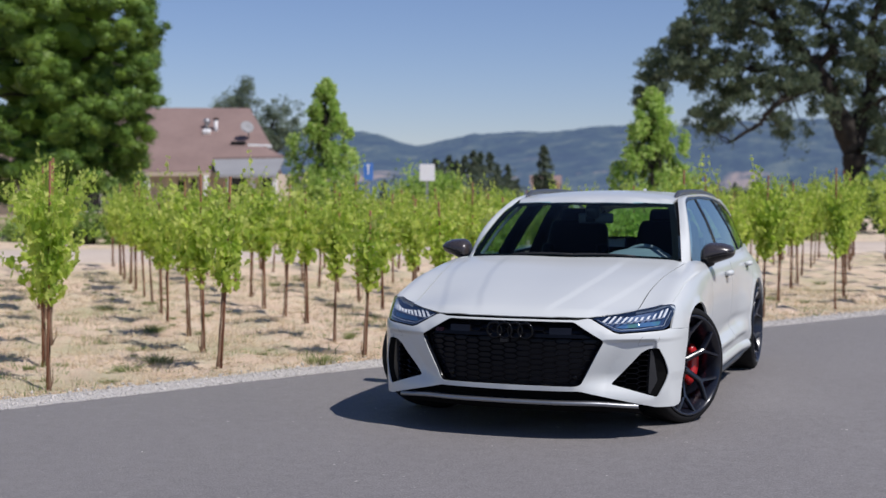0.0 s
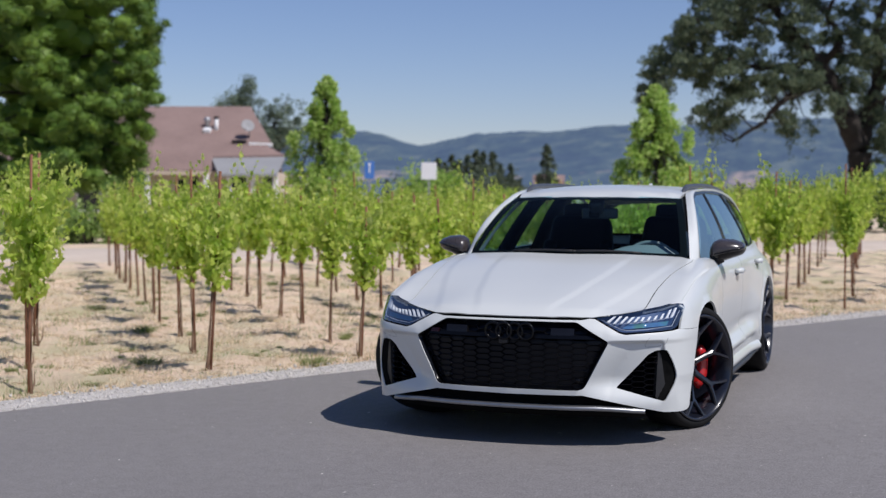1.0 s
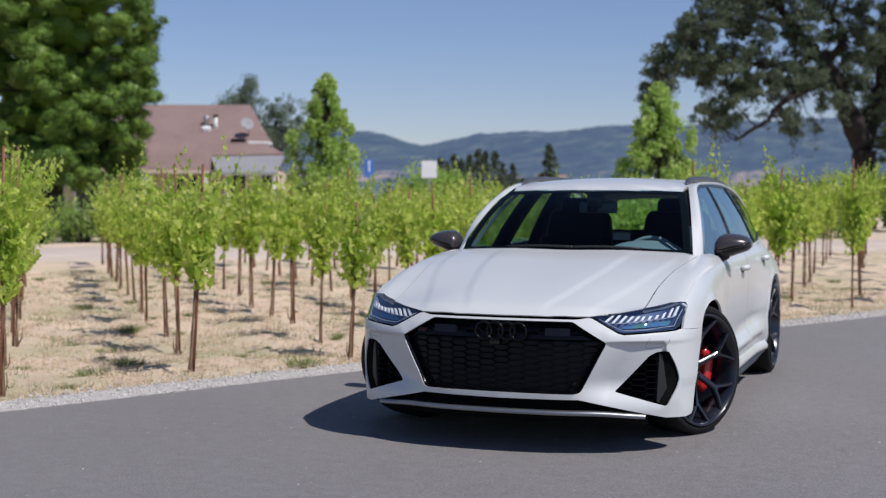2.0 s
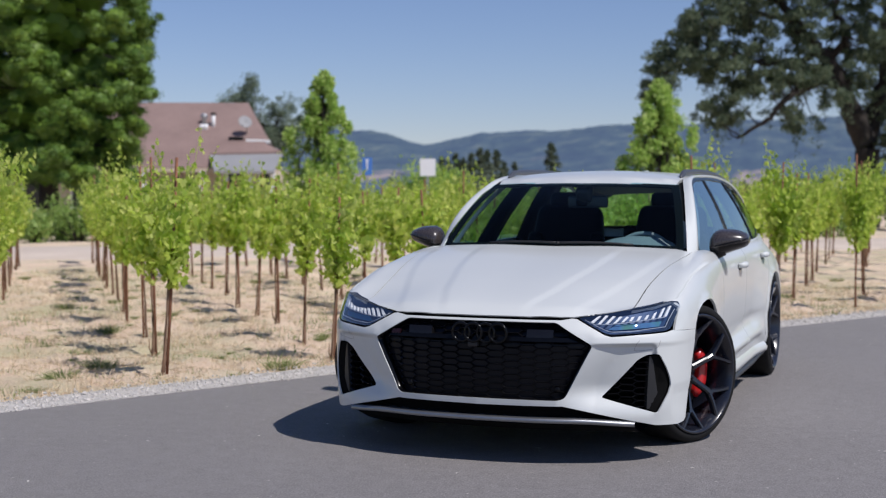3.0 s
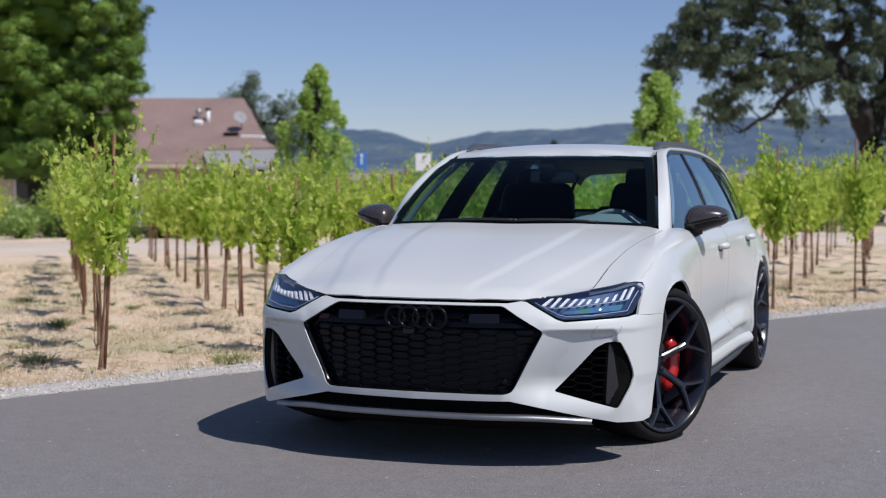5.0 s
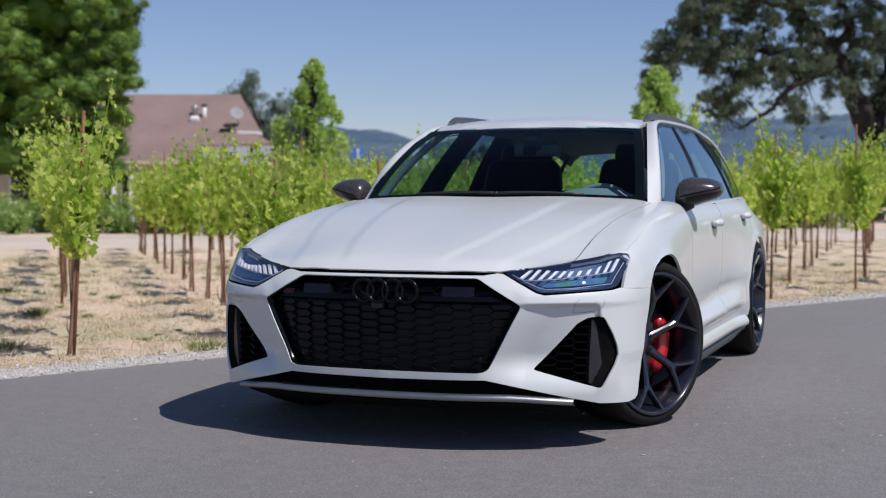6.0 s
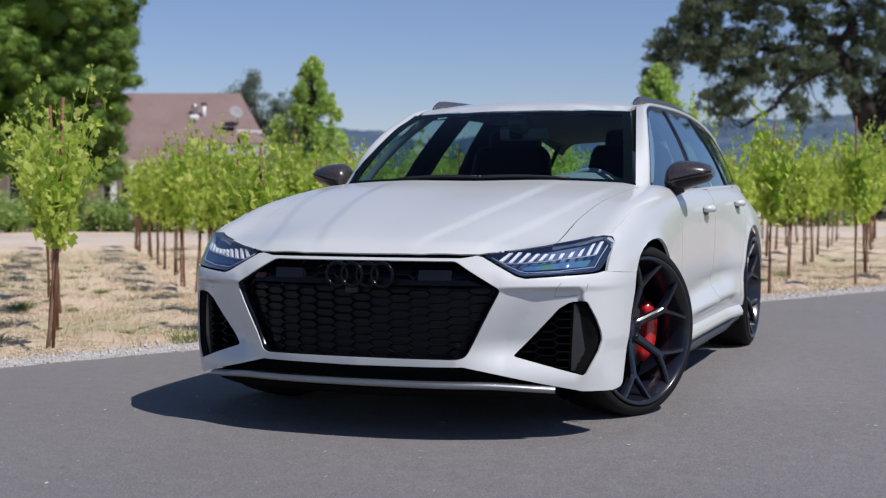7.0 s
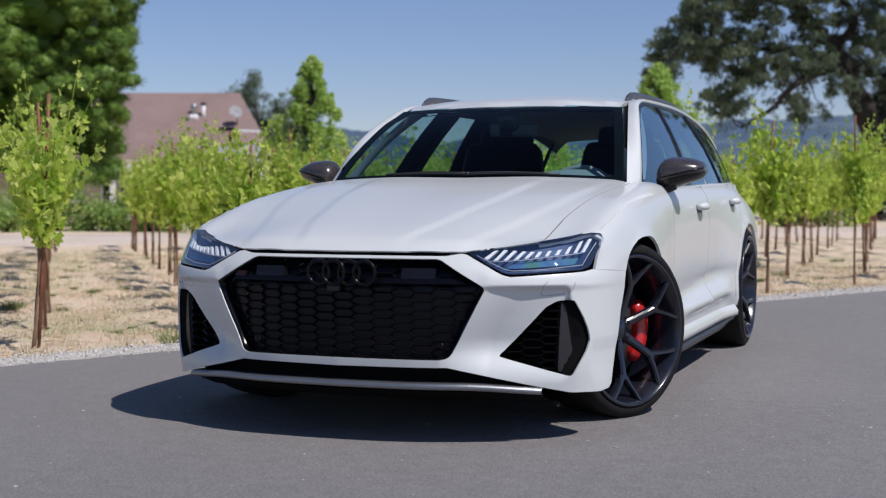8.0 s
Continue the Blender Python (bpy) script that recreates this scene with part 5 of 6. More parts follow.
def cabin():
    seat(.37, 1.72), seat(-.35, 1.72)
    bench = new("rear_bench")
    bench.parent = car
    tagged(bench, "black rear seat bench")
    part("bench_cushion", block(bmesh.new(), (1.30, .50, .18), pose(0, 2.35, .55, 5), .06, 3), LEATHER, bench)
    part("bench_backrest", block(bmesh.new(), (1.30, .16, .50), pose(0, 2.68, .75, -18), .06, 3), LEATHER, bench)
    for x in (-.42, 0, .42):
        part("rear_headrest", block(bmesh.new(), (.24, .10, .12), pose(x, 2.76, 1.02, -12), .04, 3), LEATHER, bench)
    d = part("dashboard", block(bmesh.new(), (1.42, .52, .20), pose(0, .80, .885, -4), .06, 3), SATIN_BLACK, car, "dark dashboard")
    part("dash_top", skin(both([(0, .50), (.62, .62), (.68, .95), (0, .98)]), lambda x, y: Vector((x, y, .992 - .02 * (x / .68) ** 2)), .08, (), .02), LEATHER, d)
    # instrument hood in front of the driver, the sun's brightness put into its pale colour
    bm = bmesh.new()
    rows = []
    for q in np.linspace(0, 1, 7):
        y = .66 + .30 * q
        rows.append([bm.verts.new((.38 + .27 * c * (1 - .12 * q), y, .985 + (.030 + .04 * q) * math.sqrt(max(1 - c * c, 0)))) for c in np.linspace(-1, 1, 17)])
    for a, b in zip(rows, rows[1:]):
        for i in range(16):
            bm.faces.new((a[i], a[i + 1], b[i + 1], b[i]))
    part("instrument_hood", bm, DASH_GREY, d, "grey instrument hood")
    w = new("steering_wheel")
    w.parent = car
    w.matrix_world = pose(.38, 1.05, .905, 66, 0, 0)
    tagged(w, "leather steering wheel")
    part("wheel_rim", tube(bmesh.new(), [(.182 * math.cos(a), .176 * math.sin(a), 0) for a in np.linspace(0, 2 * math.pi, 41)], .016, 10, False), DASH_GREY, w, "grey leather rim")
    part("wheel_boss", block(bmesh.new(), (.16, .14, .05), pose(0, -.01, -.02), .03, 3), LEATHER, w)
    for a in (0, 180, 270):
        part("wheel_spoke", block(bmesh.new(), (.11, .03, .015), pose(.12 * math.cos(radians(a)), .12 * math.sin(radians(a)), -.01, 0, 0, a), .006), SATIN_BLACK, w)
    r = part("rear_view_mirror", block(bmesh.new(), (.25, .035, .075), pose(0.02, 1.13, 1.262, 8, 0, 12), .02, 3), SKIRT_GREY, car, "dark rear-view mirror")
    part("mirror_foot", block(bmesh.new(), (.10, .10, .10), pose(0, 1.12, 1.315, 30), .03, 3), SATIN_BLACK, r, "sensor housing on the screen")
    part("mirror_back", block(bmesh.new(), (.07, .02, .05), pose(-.015, 1.105, 1.258, 8, 0, 12), .01), LEATHER, r)
    part("headliner", skin(both([(0, 1.15), (.54, 1.22), (.56, 2.2), (.50, 3.8), (0, 3.82)]), lambda x, y: Vector((x, y, roof_z(y) - .06 - .03 * (abs(x) / .56) ** 2)), .12, (), 0), LEATHER, car, "black headliner")
    part("load_floor", block(bmesh.new(), (1.5, 1.1, .03), pose(0, 3.35, .78), .01), LEATHER, car, "dark load cover")
    for s in (1, -1):
        part("door_lining", skin([(.82, .40), (2.75, .40), (2.75, .955), (.82, .955)], lambda y, z: Vector((s * (side_x(y, z) - .06), y, z)), .12, (), 0), LEATHER, car, "black door lining")


front_bumper()
front_grille()
mirrored(side_intake)
splitter()
hood()
mirrored(fender)
for side in (1, -1):
    door(side, True, "front_door")
    door(side, False, "rear_door")
mirrored(quarter)
mirrored(side_skirt)
mirrored(side_glass)
mirrored(cant)
roof()
mirrored(roof_rail)
windscreen()
rear_end()
mirrored(headlight)
mirrored(wing_mirror)
for side in (1, -1):
    wheel((.800 if side > 0 else -.812, .025, .3655), side, -26 if side > 0 else -31)
    wheel((side * .83, 2.93, .3655), side, 0)
cabin()

# ---- the vineyard ----
def vine(seed, height, lush):
    """One young vine on its stake: rusty stake, thin trunk, upright leafy shoots that open into a V."""
    rng = np.random.default_rng(seed)
    top = thing("grape_vine", "young grape vine with bright green leaves on a rusty stake", "grape vine", group="vineyard vines")
    bm = tube(bmesh.new(), [(0, 0, -.15), (.004, 0, .7), (0, .004, 1.46 * height)], .0115, 6)
    part("stake", bm, RUST, top, "rusty metal stake")
    a = rng.uniform(0, 6.28)
    dx, dy = .022 * math.cos(a), .022 * math.sin(a)
    spine = [(dx * 1.9, dy * 1.9, -.12), (dx * 1.2, dy, .12), (dx, dy * 1.2, .3), (dx * .7 + .01, dy * 1.1, .5), (dx, dy * .8, .72), (dx * .5, dy * .5, .95)]
    part("trunk", tube(bmesh.new(), spine, [.018, .0135, .011, .0115, .0095, .008], 7), VINE_BARK, top, "thin red-brown vine trunk")
    if seed % 2:
        part("sucker", tube(bmesh.new(), [(dx * 1.5, dy * 1.5, .0), (dx * 3.2, dy * 3.2, .07), (dx * 3.0, dy * 3.4, .15)], [.008, .006, .003], 5), VINE_BARK, top, "short dry sucker at the foot")
    shoots, centres, sizes = bmesh.new(), [], []
    count = int(15 * lush)
    for i in range(count):
        a = i * 2.4 + rng.uniform(-.5, .5)
        base = rng.uniform(.64, .84)
        tall = rng.random() < .30
        long = rng.uniform(.48, .80) * height * (rng.uniform(1.08, 1.34) if tall else 1)
        out = (.04 + .37 * rng.random() ** .85) * (1.35 if rng.random() < .12 else 1) * (.75 if tall else 1)
        bend = rng.uniform(-.35, .35)
        pts = []
        for s in np.linspace(0, 1, 7):
            r = .012 + out * (.75 * s + .25 * s * s)
            pts.append((r * math.cos(a + bend * s) + .018 * math.sin(5 * s + i), r * math.sin(a + bend * s), base + long * s - .22 * out * s * s))
        tube(shoots, pts, [.0045, .004, .0035, .003, .0025, .002, .0015], 4, False)
        for s in np.linspace(.02, 1, int(38 * lush * (.7 + .4 * long))):
            k = min(int(s * 6), 5)
            p = np.array(pts[k]) + (np.array(pts[k + 1]) - np.array(pts[k])) * (s * 6 - k)
            small = 1 - .62 * max(s - .62, 0) / .38
            centres.append(p + rng.normal(0, 1, 3) * np.array((.046, .046, .030)) * small)
            sizes.append(rng.uniform(.042, .088) * small)
    for _ in range(int(50 * lush)):
        a, r, z = rng.uniform(0, 6.28), abs(rng.normal(0, .065)), rng.uniform(.60, .98)
        centres.append(np.array((r * math.cos(a), r * math.sin(a), z)))
        sizes.append(rng.uniform(.04, .075))
    verts, faces = leaves(np.array(centres), np.array(sizes), rng, droop=.9, width=1.0, lean=1.0, shape="lobed")
    shoots.verts.index_update()
    k = len(verts)
    faces += [tuple(v.index + k for v in f.verts) for f in shoots.faces]
    verts = np.concatenate([verts, np.array([v.co for v in shoots.verts])])
    shoots.free()
    sheet("foliage", verts, faces, VINE_LEAF, top, "bright yellow-green vine leaves")
    return top


STEP_ALONG, STEP_BACK = Vector((.753, 1.39, 0)), Vector((-.863, 1.166, 0))
FIRST = Vector((-4.15, .29, 0))


def field_end(x, y):
    """Positive while in front of the dirt track at the vineyard's far side."""
    a, b = Vector((-15.2, 16.0, 0)), Vector((.4, 30.0, 0))
    n = Vector((b.y - a.y, -(b.x - a.x), 0)).normalized()
    return n.dot(Vector((x, y, 0)) - a)


def plant_vines():
    rng = np.random.default_rng(8)
    kinds = [vine(20 + i, h, l) for i, (h, l) in enumerate(((1.0, 1.0), (.95, 1.1), (1.06, .9), (.92, .85), (1.02, 1.15), (1.1, 1.0), (.97, .95)))]
    used = set()
    for i in range(-4, 22):
        for j in range(0, 19):
            p = FIRST + STEP_ALONG * i + STEP_BACK * j
            if field_end(p.x, p.y) < .3 or p.x > 9 or p.x < -24:
                continue
            p += Vector((*rng.normal(0, .022, 2), 0))
            k = int(rng.integers(0, len(kinds)))
            m = pose(p.x, p.y, ground_z(p.x, p.y), *rng.normal(0, 1.6, 2), rng.uniform(0, 360))
            wide, tall = rng.uniform(.94, 1.12), rng.uniform(.95, 1.10)
            if p.x > -.5:
                tall *= 1.14
            m = m @ Matrix.Diagonal((wide, wide, tall, 1))
            if k in used:
                copy_thing(kinds[k], m)
            else:
                kinds[k].matrix_world = m
                used.add(k)


plant_vines()


def plant_weeds():
    rng = np.random.default_rng(12)
    kinds = []
    for s in range(4):
        verts, faces = weed_tuft(40 + s, 1.0, 260)
        kinds.append(tagged(sheet("weed_tuft", verts, faces, WEED, label="low green weed tuft in dry straw"), category="weed", group="vineyard weeds"))
    spots = [(-4.05, 1.32, .30), (-2.75, 2.35, .28), (-4.75, 2.5, .22), (-3.75, .55, .14), (-5.4, 3.0, .2), (-2.0, 3.3, .16)]
    # tufts added where the vines' shadows fall, to break up the shadow edges
    for i in range(-2, 7):
        for j in range(0, 5):
            p = FIRST + STEP_ALONG * i + STEP_BACK * j - Vector((.73, -.24, 0)) + Vector((*rng.normal(0, .12, 2), 0))
            if off_road(p.x, p.y) > .6 and rng.random() < .4:
                spots.append((p.x, p.y, rng.uniform(.12, .28)))
    while len(spots) < 300:
        x, y = rng.uniform(-12, 2), rng.uniform(-1, 16)
        if off_road(x, y) > .8:
            spots.append((x, y, rng.uniform(.05, .12) if rng.random() < .8 else rng.uniform(.12, .22)))
    for n, (x, y, s) in enumerate(spots):
        m = pose(x, y, ground_z(x, y), 0, 0, rng.uniform(0, 360))
        if n < 4:
            kinds[n].matrix_world, tuft = m, kinds[n]
        else:
            tuft = copy_thing(kinds[n % 4], m)
        tuft.scale = (s, s, s * .45)


plant_weeds()

# ---- beyond the vineyard: dirt track, shrubs, house, trees, hills ----
def build_track():
    a, b = Vector((-15.6, 16.6, 0)), Vector((.4, 30.9, 0))
    way = (b - a).normalized()
    back = Vector((-way.y, way.x, 0))
    verts, faces = [], []
    n = 60
    for i in range(n):
        p = a + way * (i - 20) * 1.6
        w = noise.noise((i * .4, 0, 0)) * .3
        for d, z in ((-.3 + w, -.16), (.2 + w, -.045), (3.2, -.02), (6.6 - w, -.045), (7.0 - w, -.16)):
            q = p + back * d
            verts.append((q.x, q.y, z))
    for i in range(n - 1):
        faces += [(i * 5 + k, i * 5 + k + 1, i * 5 + k + 6, i * 5 + k + 5) for k in range(4)]
    tagged(sheet("dirt_track", verts, faces, TRACK, smooth=True), "pale dry dirt track behind the vines", "track", kind="structure")


def limb(bm, a, b, r0, r1, bend, rng, n=6):
    a, b = Vector(a), Vector(b)
    side = Vector(rng.normal(0, 1, 3)).normalized() * bend * (b - a).length
    pts = [a.lerp(b, s) + side * math.sin(math.pi * s) + Vector(rng.normal(0, .03, 3)) * (b - a).length * math.sin(math.pi * s) for s in np.linspace(0, 1, n)]
    tube(bm, pts, [r0 + (r1 - r0) * s ** .8 for s in np.linspace(0, 1, n)], 8)
    return pts


def tree(name, label, at, trunk_top, trunk_r, clumps, leaf, per_clump, leaf_size, seed, droop=0.0, flat=.7, limbs=.35, lean=1.0, shape="blade", width=.7, wander=0.0, shell=False):
    """A tree: tapered trunk with limbs that reach the clumps (x, y, z, radius), each a cloud of small leaves."""
    rng = np.random.default_rng(seed)
    top = thing(name, label, "tree", pose(*at))
    bm = bmesh.new()
    mid = Vector((wander * .5, 0, trunk_top * .5))
    head = Vector((wander, 0, trunk_top))
    stem = [(0, 0, -.3), (wander * .12, 0, trunk_top * .12), mid, head]
    tube(bm, stem, [trunk_r * 1.5, trunk_r, trunk_r * .8, trunk_r * .5], 10)
    for c in clumps:
        if rng.random() < limbs:
            s = rng.uniform(.45, 1)
            start = Vector((0, 0, 0)).lerp(mid, min(s * 2, 1)) if s < .5 else mid.lerp(head, s * 2 - 1)
            limb(bm, start, c[:3], trunk_r * .38, trunk_r * .07, .12, rng)
    part("trunk", bm, BARK, top, "dark bark trunk and limbs")
    centres, sizes, facing = [], [], []
    for x, y, z, r in clumps:
        n = max(int(per_clump * rng.uniform(.6, 1.3)), 4)
        v = rng.normal(0, 1, (n, 3))
        v /= np.linalg.norm(v, axis=1)[:, None]
        if shell:
            v[:, 2] = np.where(v[:, 2] < -.15, -v[:, 2], v[:, 2])
        facing.append(v.copy())
        v *= (rng.uniform(0, 1, (n, 1)) ** (.12 if shell else .45)) * r
        v[:, 2] *= flat
        if droop:
            v[:, 2] -= abs(rng.normal(0, droop, n)) * r
        centres.append(v + np.array((x, y, z)))
        sizes.append(rng.uniform(.6, 1.3, n) * leaf_size)
    verts, faces = leaves(np.concatenate(centres), np.concatenate(sizes), rng, droop=droop, width=width, shape=shape, lean=lean, facing=np.concatenate(facing) + np.array((0, 0, .35)) if shell else None)
    sheet("crown", verts, faces, leaf, top)
    return top


def cone_clumps(rng, n, base, height, radius, size, power=1.0, hollow=.55):
    """Clumps on the outside of a tapering crown."""
    rows = []
    for _ in range(n):
        s = rng.uniform(0, 1) ** 1.15
        r = radius * (1 - s) ** power * rng.uniform(hollow, 1.05)
        a = rng.uniform(0, 6.28)
        rows.append((r * math.cos(a), r * math.sin(a), base + height * s, size * rng.uniform(.6, 1.3) * (1 - .5 * s)))
    return rows


def dome_clumps(rng, n, centre, radii, size, hollow=.4):
    rows = []
    for _ in range(n):
        v = rng.normal(0, 1, 3)
        v /= np.linalg.norm(v)
        v *= rng.uniform(hollow, 1.0)
        rows.append((*(np.array(centre) + v * np.array(radii)), size * rng.uniform(.6, 1.35)))
    return rows


def tuft_tree():
    """The big conifer beside the house: drooping branches that carry round upturned tufts, dark between them."""
    rng = np.random.default_rng(31)
    top = thing("conifer_tree", "large dense green conifer with round upturned tufts", "tree", pose(-26.47, 31.37, -.1))
    wood, centres, sizes, facing = bmesh.new(), [], [], []
    tube(wood, [(0, 0, -.3), (.02, 0, 1.2), (0, .04, 6), (0, 0, 13.2)], [.46, .34, .24, .05], 12)
    wide = curve((1.2, 2.6), (2.6, 3.3), (4.0, 3.6), (6.0, 3.9), (8.5, 3.5), (11, 2.3), (13.4, .5))
    cores, core_faces = [], []
    seed_ball = bmesh.new()
    bmesh.ops.create_icosphere(seed_ball, subdivisions=2, radius=1)
    seed_ball.verts.index_update()
    ball = np.array([v.co for v in seed_ball.verts])
    ball_faces = [tuple(v.index for v in f.verts) for f in seed_ball.faces]
    seed_ball.free()

    def core(c, r):
        """A solid ball added inside a tuft to block light, uneven and flattened."""
        k = 42 * len(cores)
        core_faces.extend(tuple(i + k for i in f) for f in ball_faces)
        cores.append(c + ball * np.array((r * 1.18, r * 1.18, r * .86)) * rng.uniform(.52, .92, (len(ball), 1)))

    def tuft(c, r, per):
        """One round tuft: a ball of short blades that face outward, wider than tall."""
        core(c, r)
        n = int(per * (r / .38) ** 2)
        v = rng.normal(0, 1, (n, 3))
        v /= np.linalg.norm(v, axis=1)[:, None]
        turn = rng.uniform(0, 6.28)
        lump = 1 + .26 * np.sin(v[:, 0] * 5 + turn) * np.sin(v[:, 1] * 4 + 2 * turn) + .12 * np.sin(v[:, 2] * 9 + turn)
        facing.append(v)
        centres.append(c + v * np.array((r * 1.18, r * 1.18, r * .86)) * (rng.uniform(.74, 1.14, (n, 1))) * lump[:, None])
        sizes.append(rng.uniform(.065, .13, n))
    count = 135
    for b in range(count):
        s = (b + rng.uniform(0, 1)) / count
        z = 1.7 + 11.6 * s
        a = b * 2.39996 + rng.normal(0, .25)
        reach = wide(z) * rng.uniform(.66, 1.04)
        way = np.array((math.cos(a), math.sin(a), 0))
        across = np.array((-way[1], way[0], 0))
        up = np.array((0, 0, 1.0))
        tip = way * reach + up * z
        tube(wood, [(0, 0, z + .10 * reach), tuple(way * reach * .5 + up * (z + .14 * reach)), tuple(tip)], [.06, .04, .015], 5)
        # a fan of tufts at the branch's end: the middle ones stand out furthest, the outer ones sag
        fan = rng.uniform(.55, .95) * (1 if s < .75 else .7)
        for _ in range(int(rng.integers(6, 11))):
            q = rng.uniform(-1, 1)
            spot = tip + across * q * fan + way * (.22 - .55 * q * q + rng.normal(0, .16)) + up * (.18 - .38 * abs(q) + rng.normal(0, .15))
            tuft(spot, rng.uniform(.16, .36) * (1 if s < .75 else .85), 460)
        # a smaller fan further in and up on the same branch
        for _ in range(int(rng.integers(0, 4))):
            tuft(tip - way * rng.uniform(.6, 1.1) + across * rng.normal(0, .35) + up * rng.uniform(.1, .45), rng.uniform(.18, .32), 320)
    # more solid balls deep in the crown, added to block light and sky
    for _ in range(260):
        z, a = rng.uniform(2.0, 12.4), rng.uniform(0, 6.28)
        d = wide(z) * rng.uniform(.05, .52)
        core(np.array((d * math.cos(a), d * math.sin(a), z)), rng.uniform(.45, .85))
    part("trunk", wood, BARK, top, "dark trunk and drooping branches")
    verts, faces = leaves(np.concatenate(centres), np.concatenate(sizes), rng, width=.36, shape="blade", lean=.42, facing=np.concatenate(facing) + np.array((0, 0, .25)))
    k = len(verts)
    faces += [tuple(i + k for i in f) for f in core_faces]
    verts = np.concatenate([verts] + cores)
    sheet("crown", verts, faces, NEEDLES, top, "round upturned green tufts")


def young_tree(at, h, w, seed):
    """A young pointed broadleaf tree: short limbs with lumpy leaf clumps, open between them."""
    rng = np.random.default_rng(seed)
    rows = []
    while len(rows) < 210:
        q = rng.random() ** 1.15
        a = rng.uniform(0, 6.28)
        lobe = 1 + .50 * noise.noise((math.cos(a) * 1.3 + seed, math.sin(a) * 1.3, q * 5.5))
        r = w * (1 - q) ** .68 * lobe * math.sqrt(rng.uniform(.12, 1)) * (1 - .4 * (1 - q) ** 7)
        p = (r * math.cos(a), r * math.sin(a), .75 + (h - .95) * q)
        if noise.noise((p[0] * 1.9 + seed, p[1] * 1.9, p[2] * 1.6)) < .30:
            rows.append((*p, rng.uniform(.16, .42) * (1.1 - .55 * q)))
    rows += [(.03, 0, h - .16, .10), (-.04, .05, h - .38, .16), (.08, 0, h - .62, .2)]
    tree("young_tree", "young bright green broadleaf tree with a pointed crown", at, h * .9, .055, rows, YOUNG_LEAF, 78, .105, seed, flat=1.25, limbs=.4, shape="leaf", width=.9, lean=1.0)


def build_trees():
    tuft_tree()
    young_tree((-18.06, 35.36, -.1), 5.75, 1.80, 37)
    young_tree((-6.89, 37.86, -.1), 5.35, 1.75, 33)
    # open crowned tree far behind the house
    rng = np.random.default_rng(30)
    rows = []
    for centre, radii, n in (((-2.6, 0, 11.6), (2.6, 2.4, 2.9), 52), ((2.6, 0, 9.6), (2.9, 2.4, 3.2), 56), ((.2, 0, 7.2), (4.2, 3, 2.6), 50), ((-1.2, 0, 14.0), (.9, .9, .9), 7)):
        rows += dome_clumps(rng, n, centre, radii, .80, .35)
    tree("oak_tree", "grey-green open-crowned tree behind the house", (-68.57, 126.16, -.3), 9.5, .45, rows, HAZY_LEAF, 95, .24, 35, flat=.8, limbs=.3)


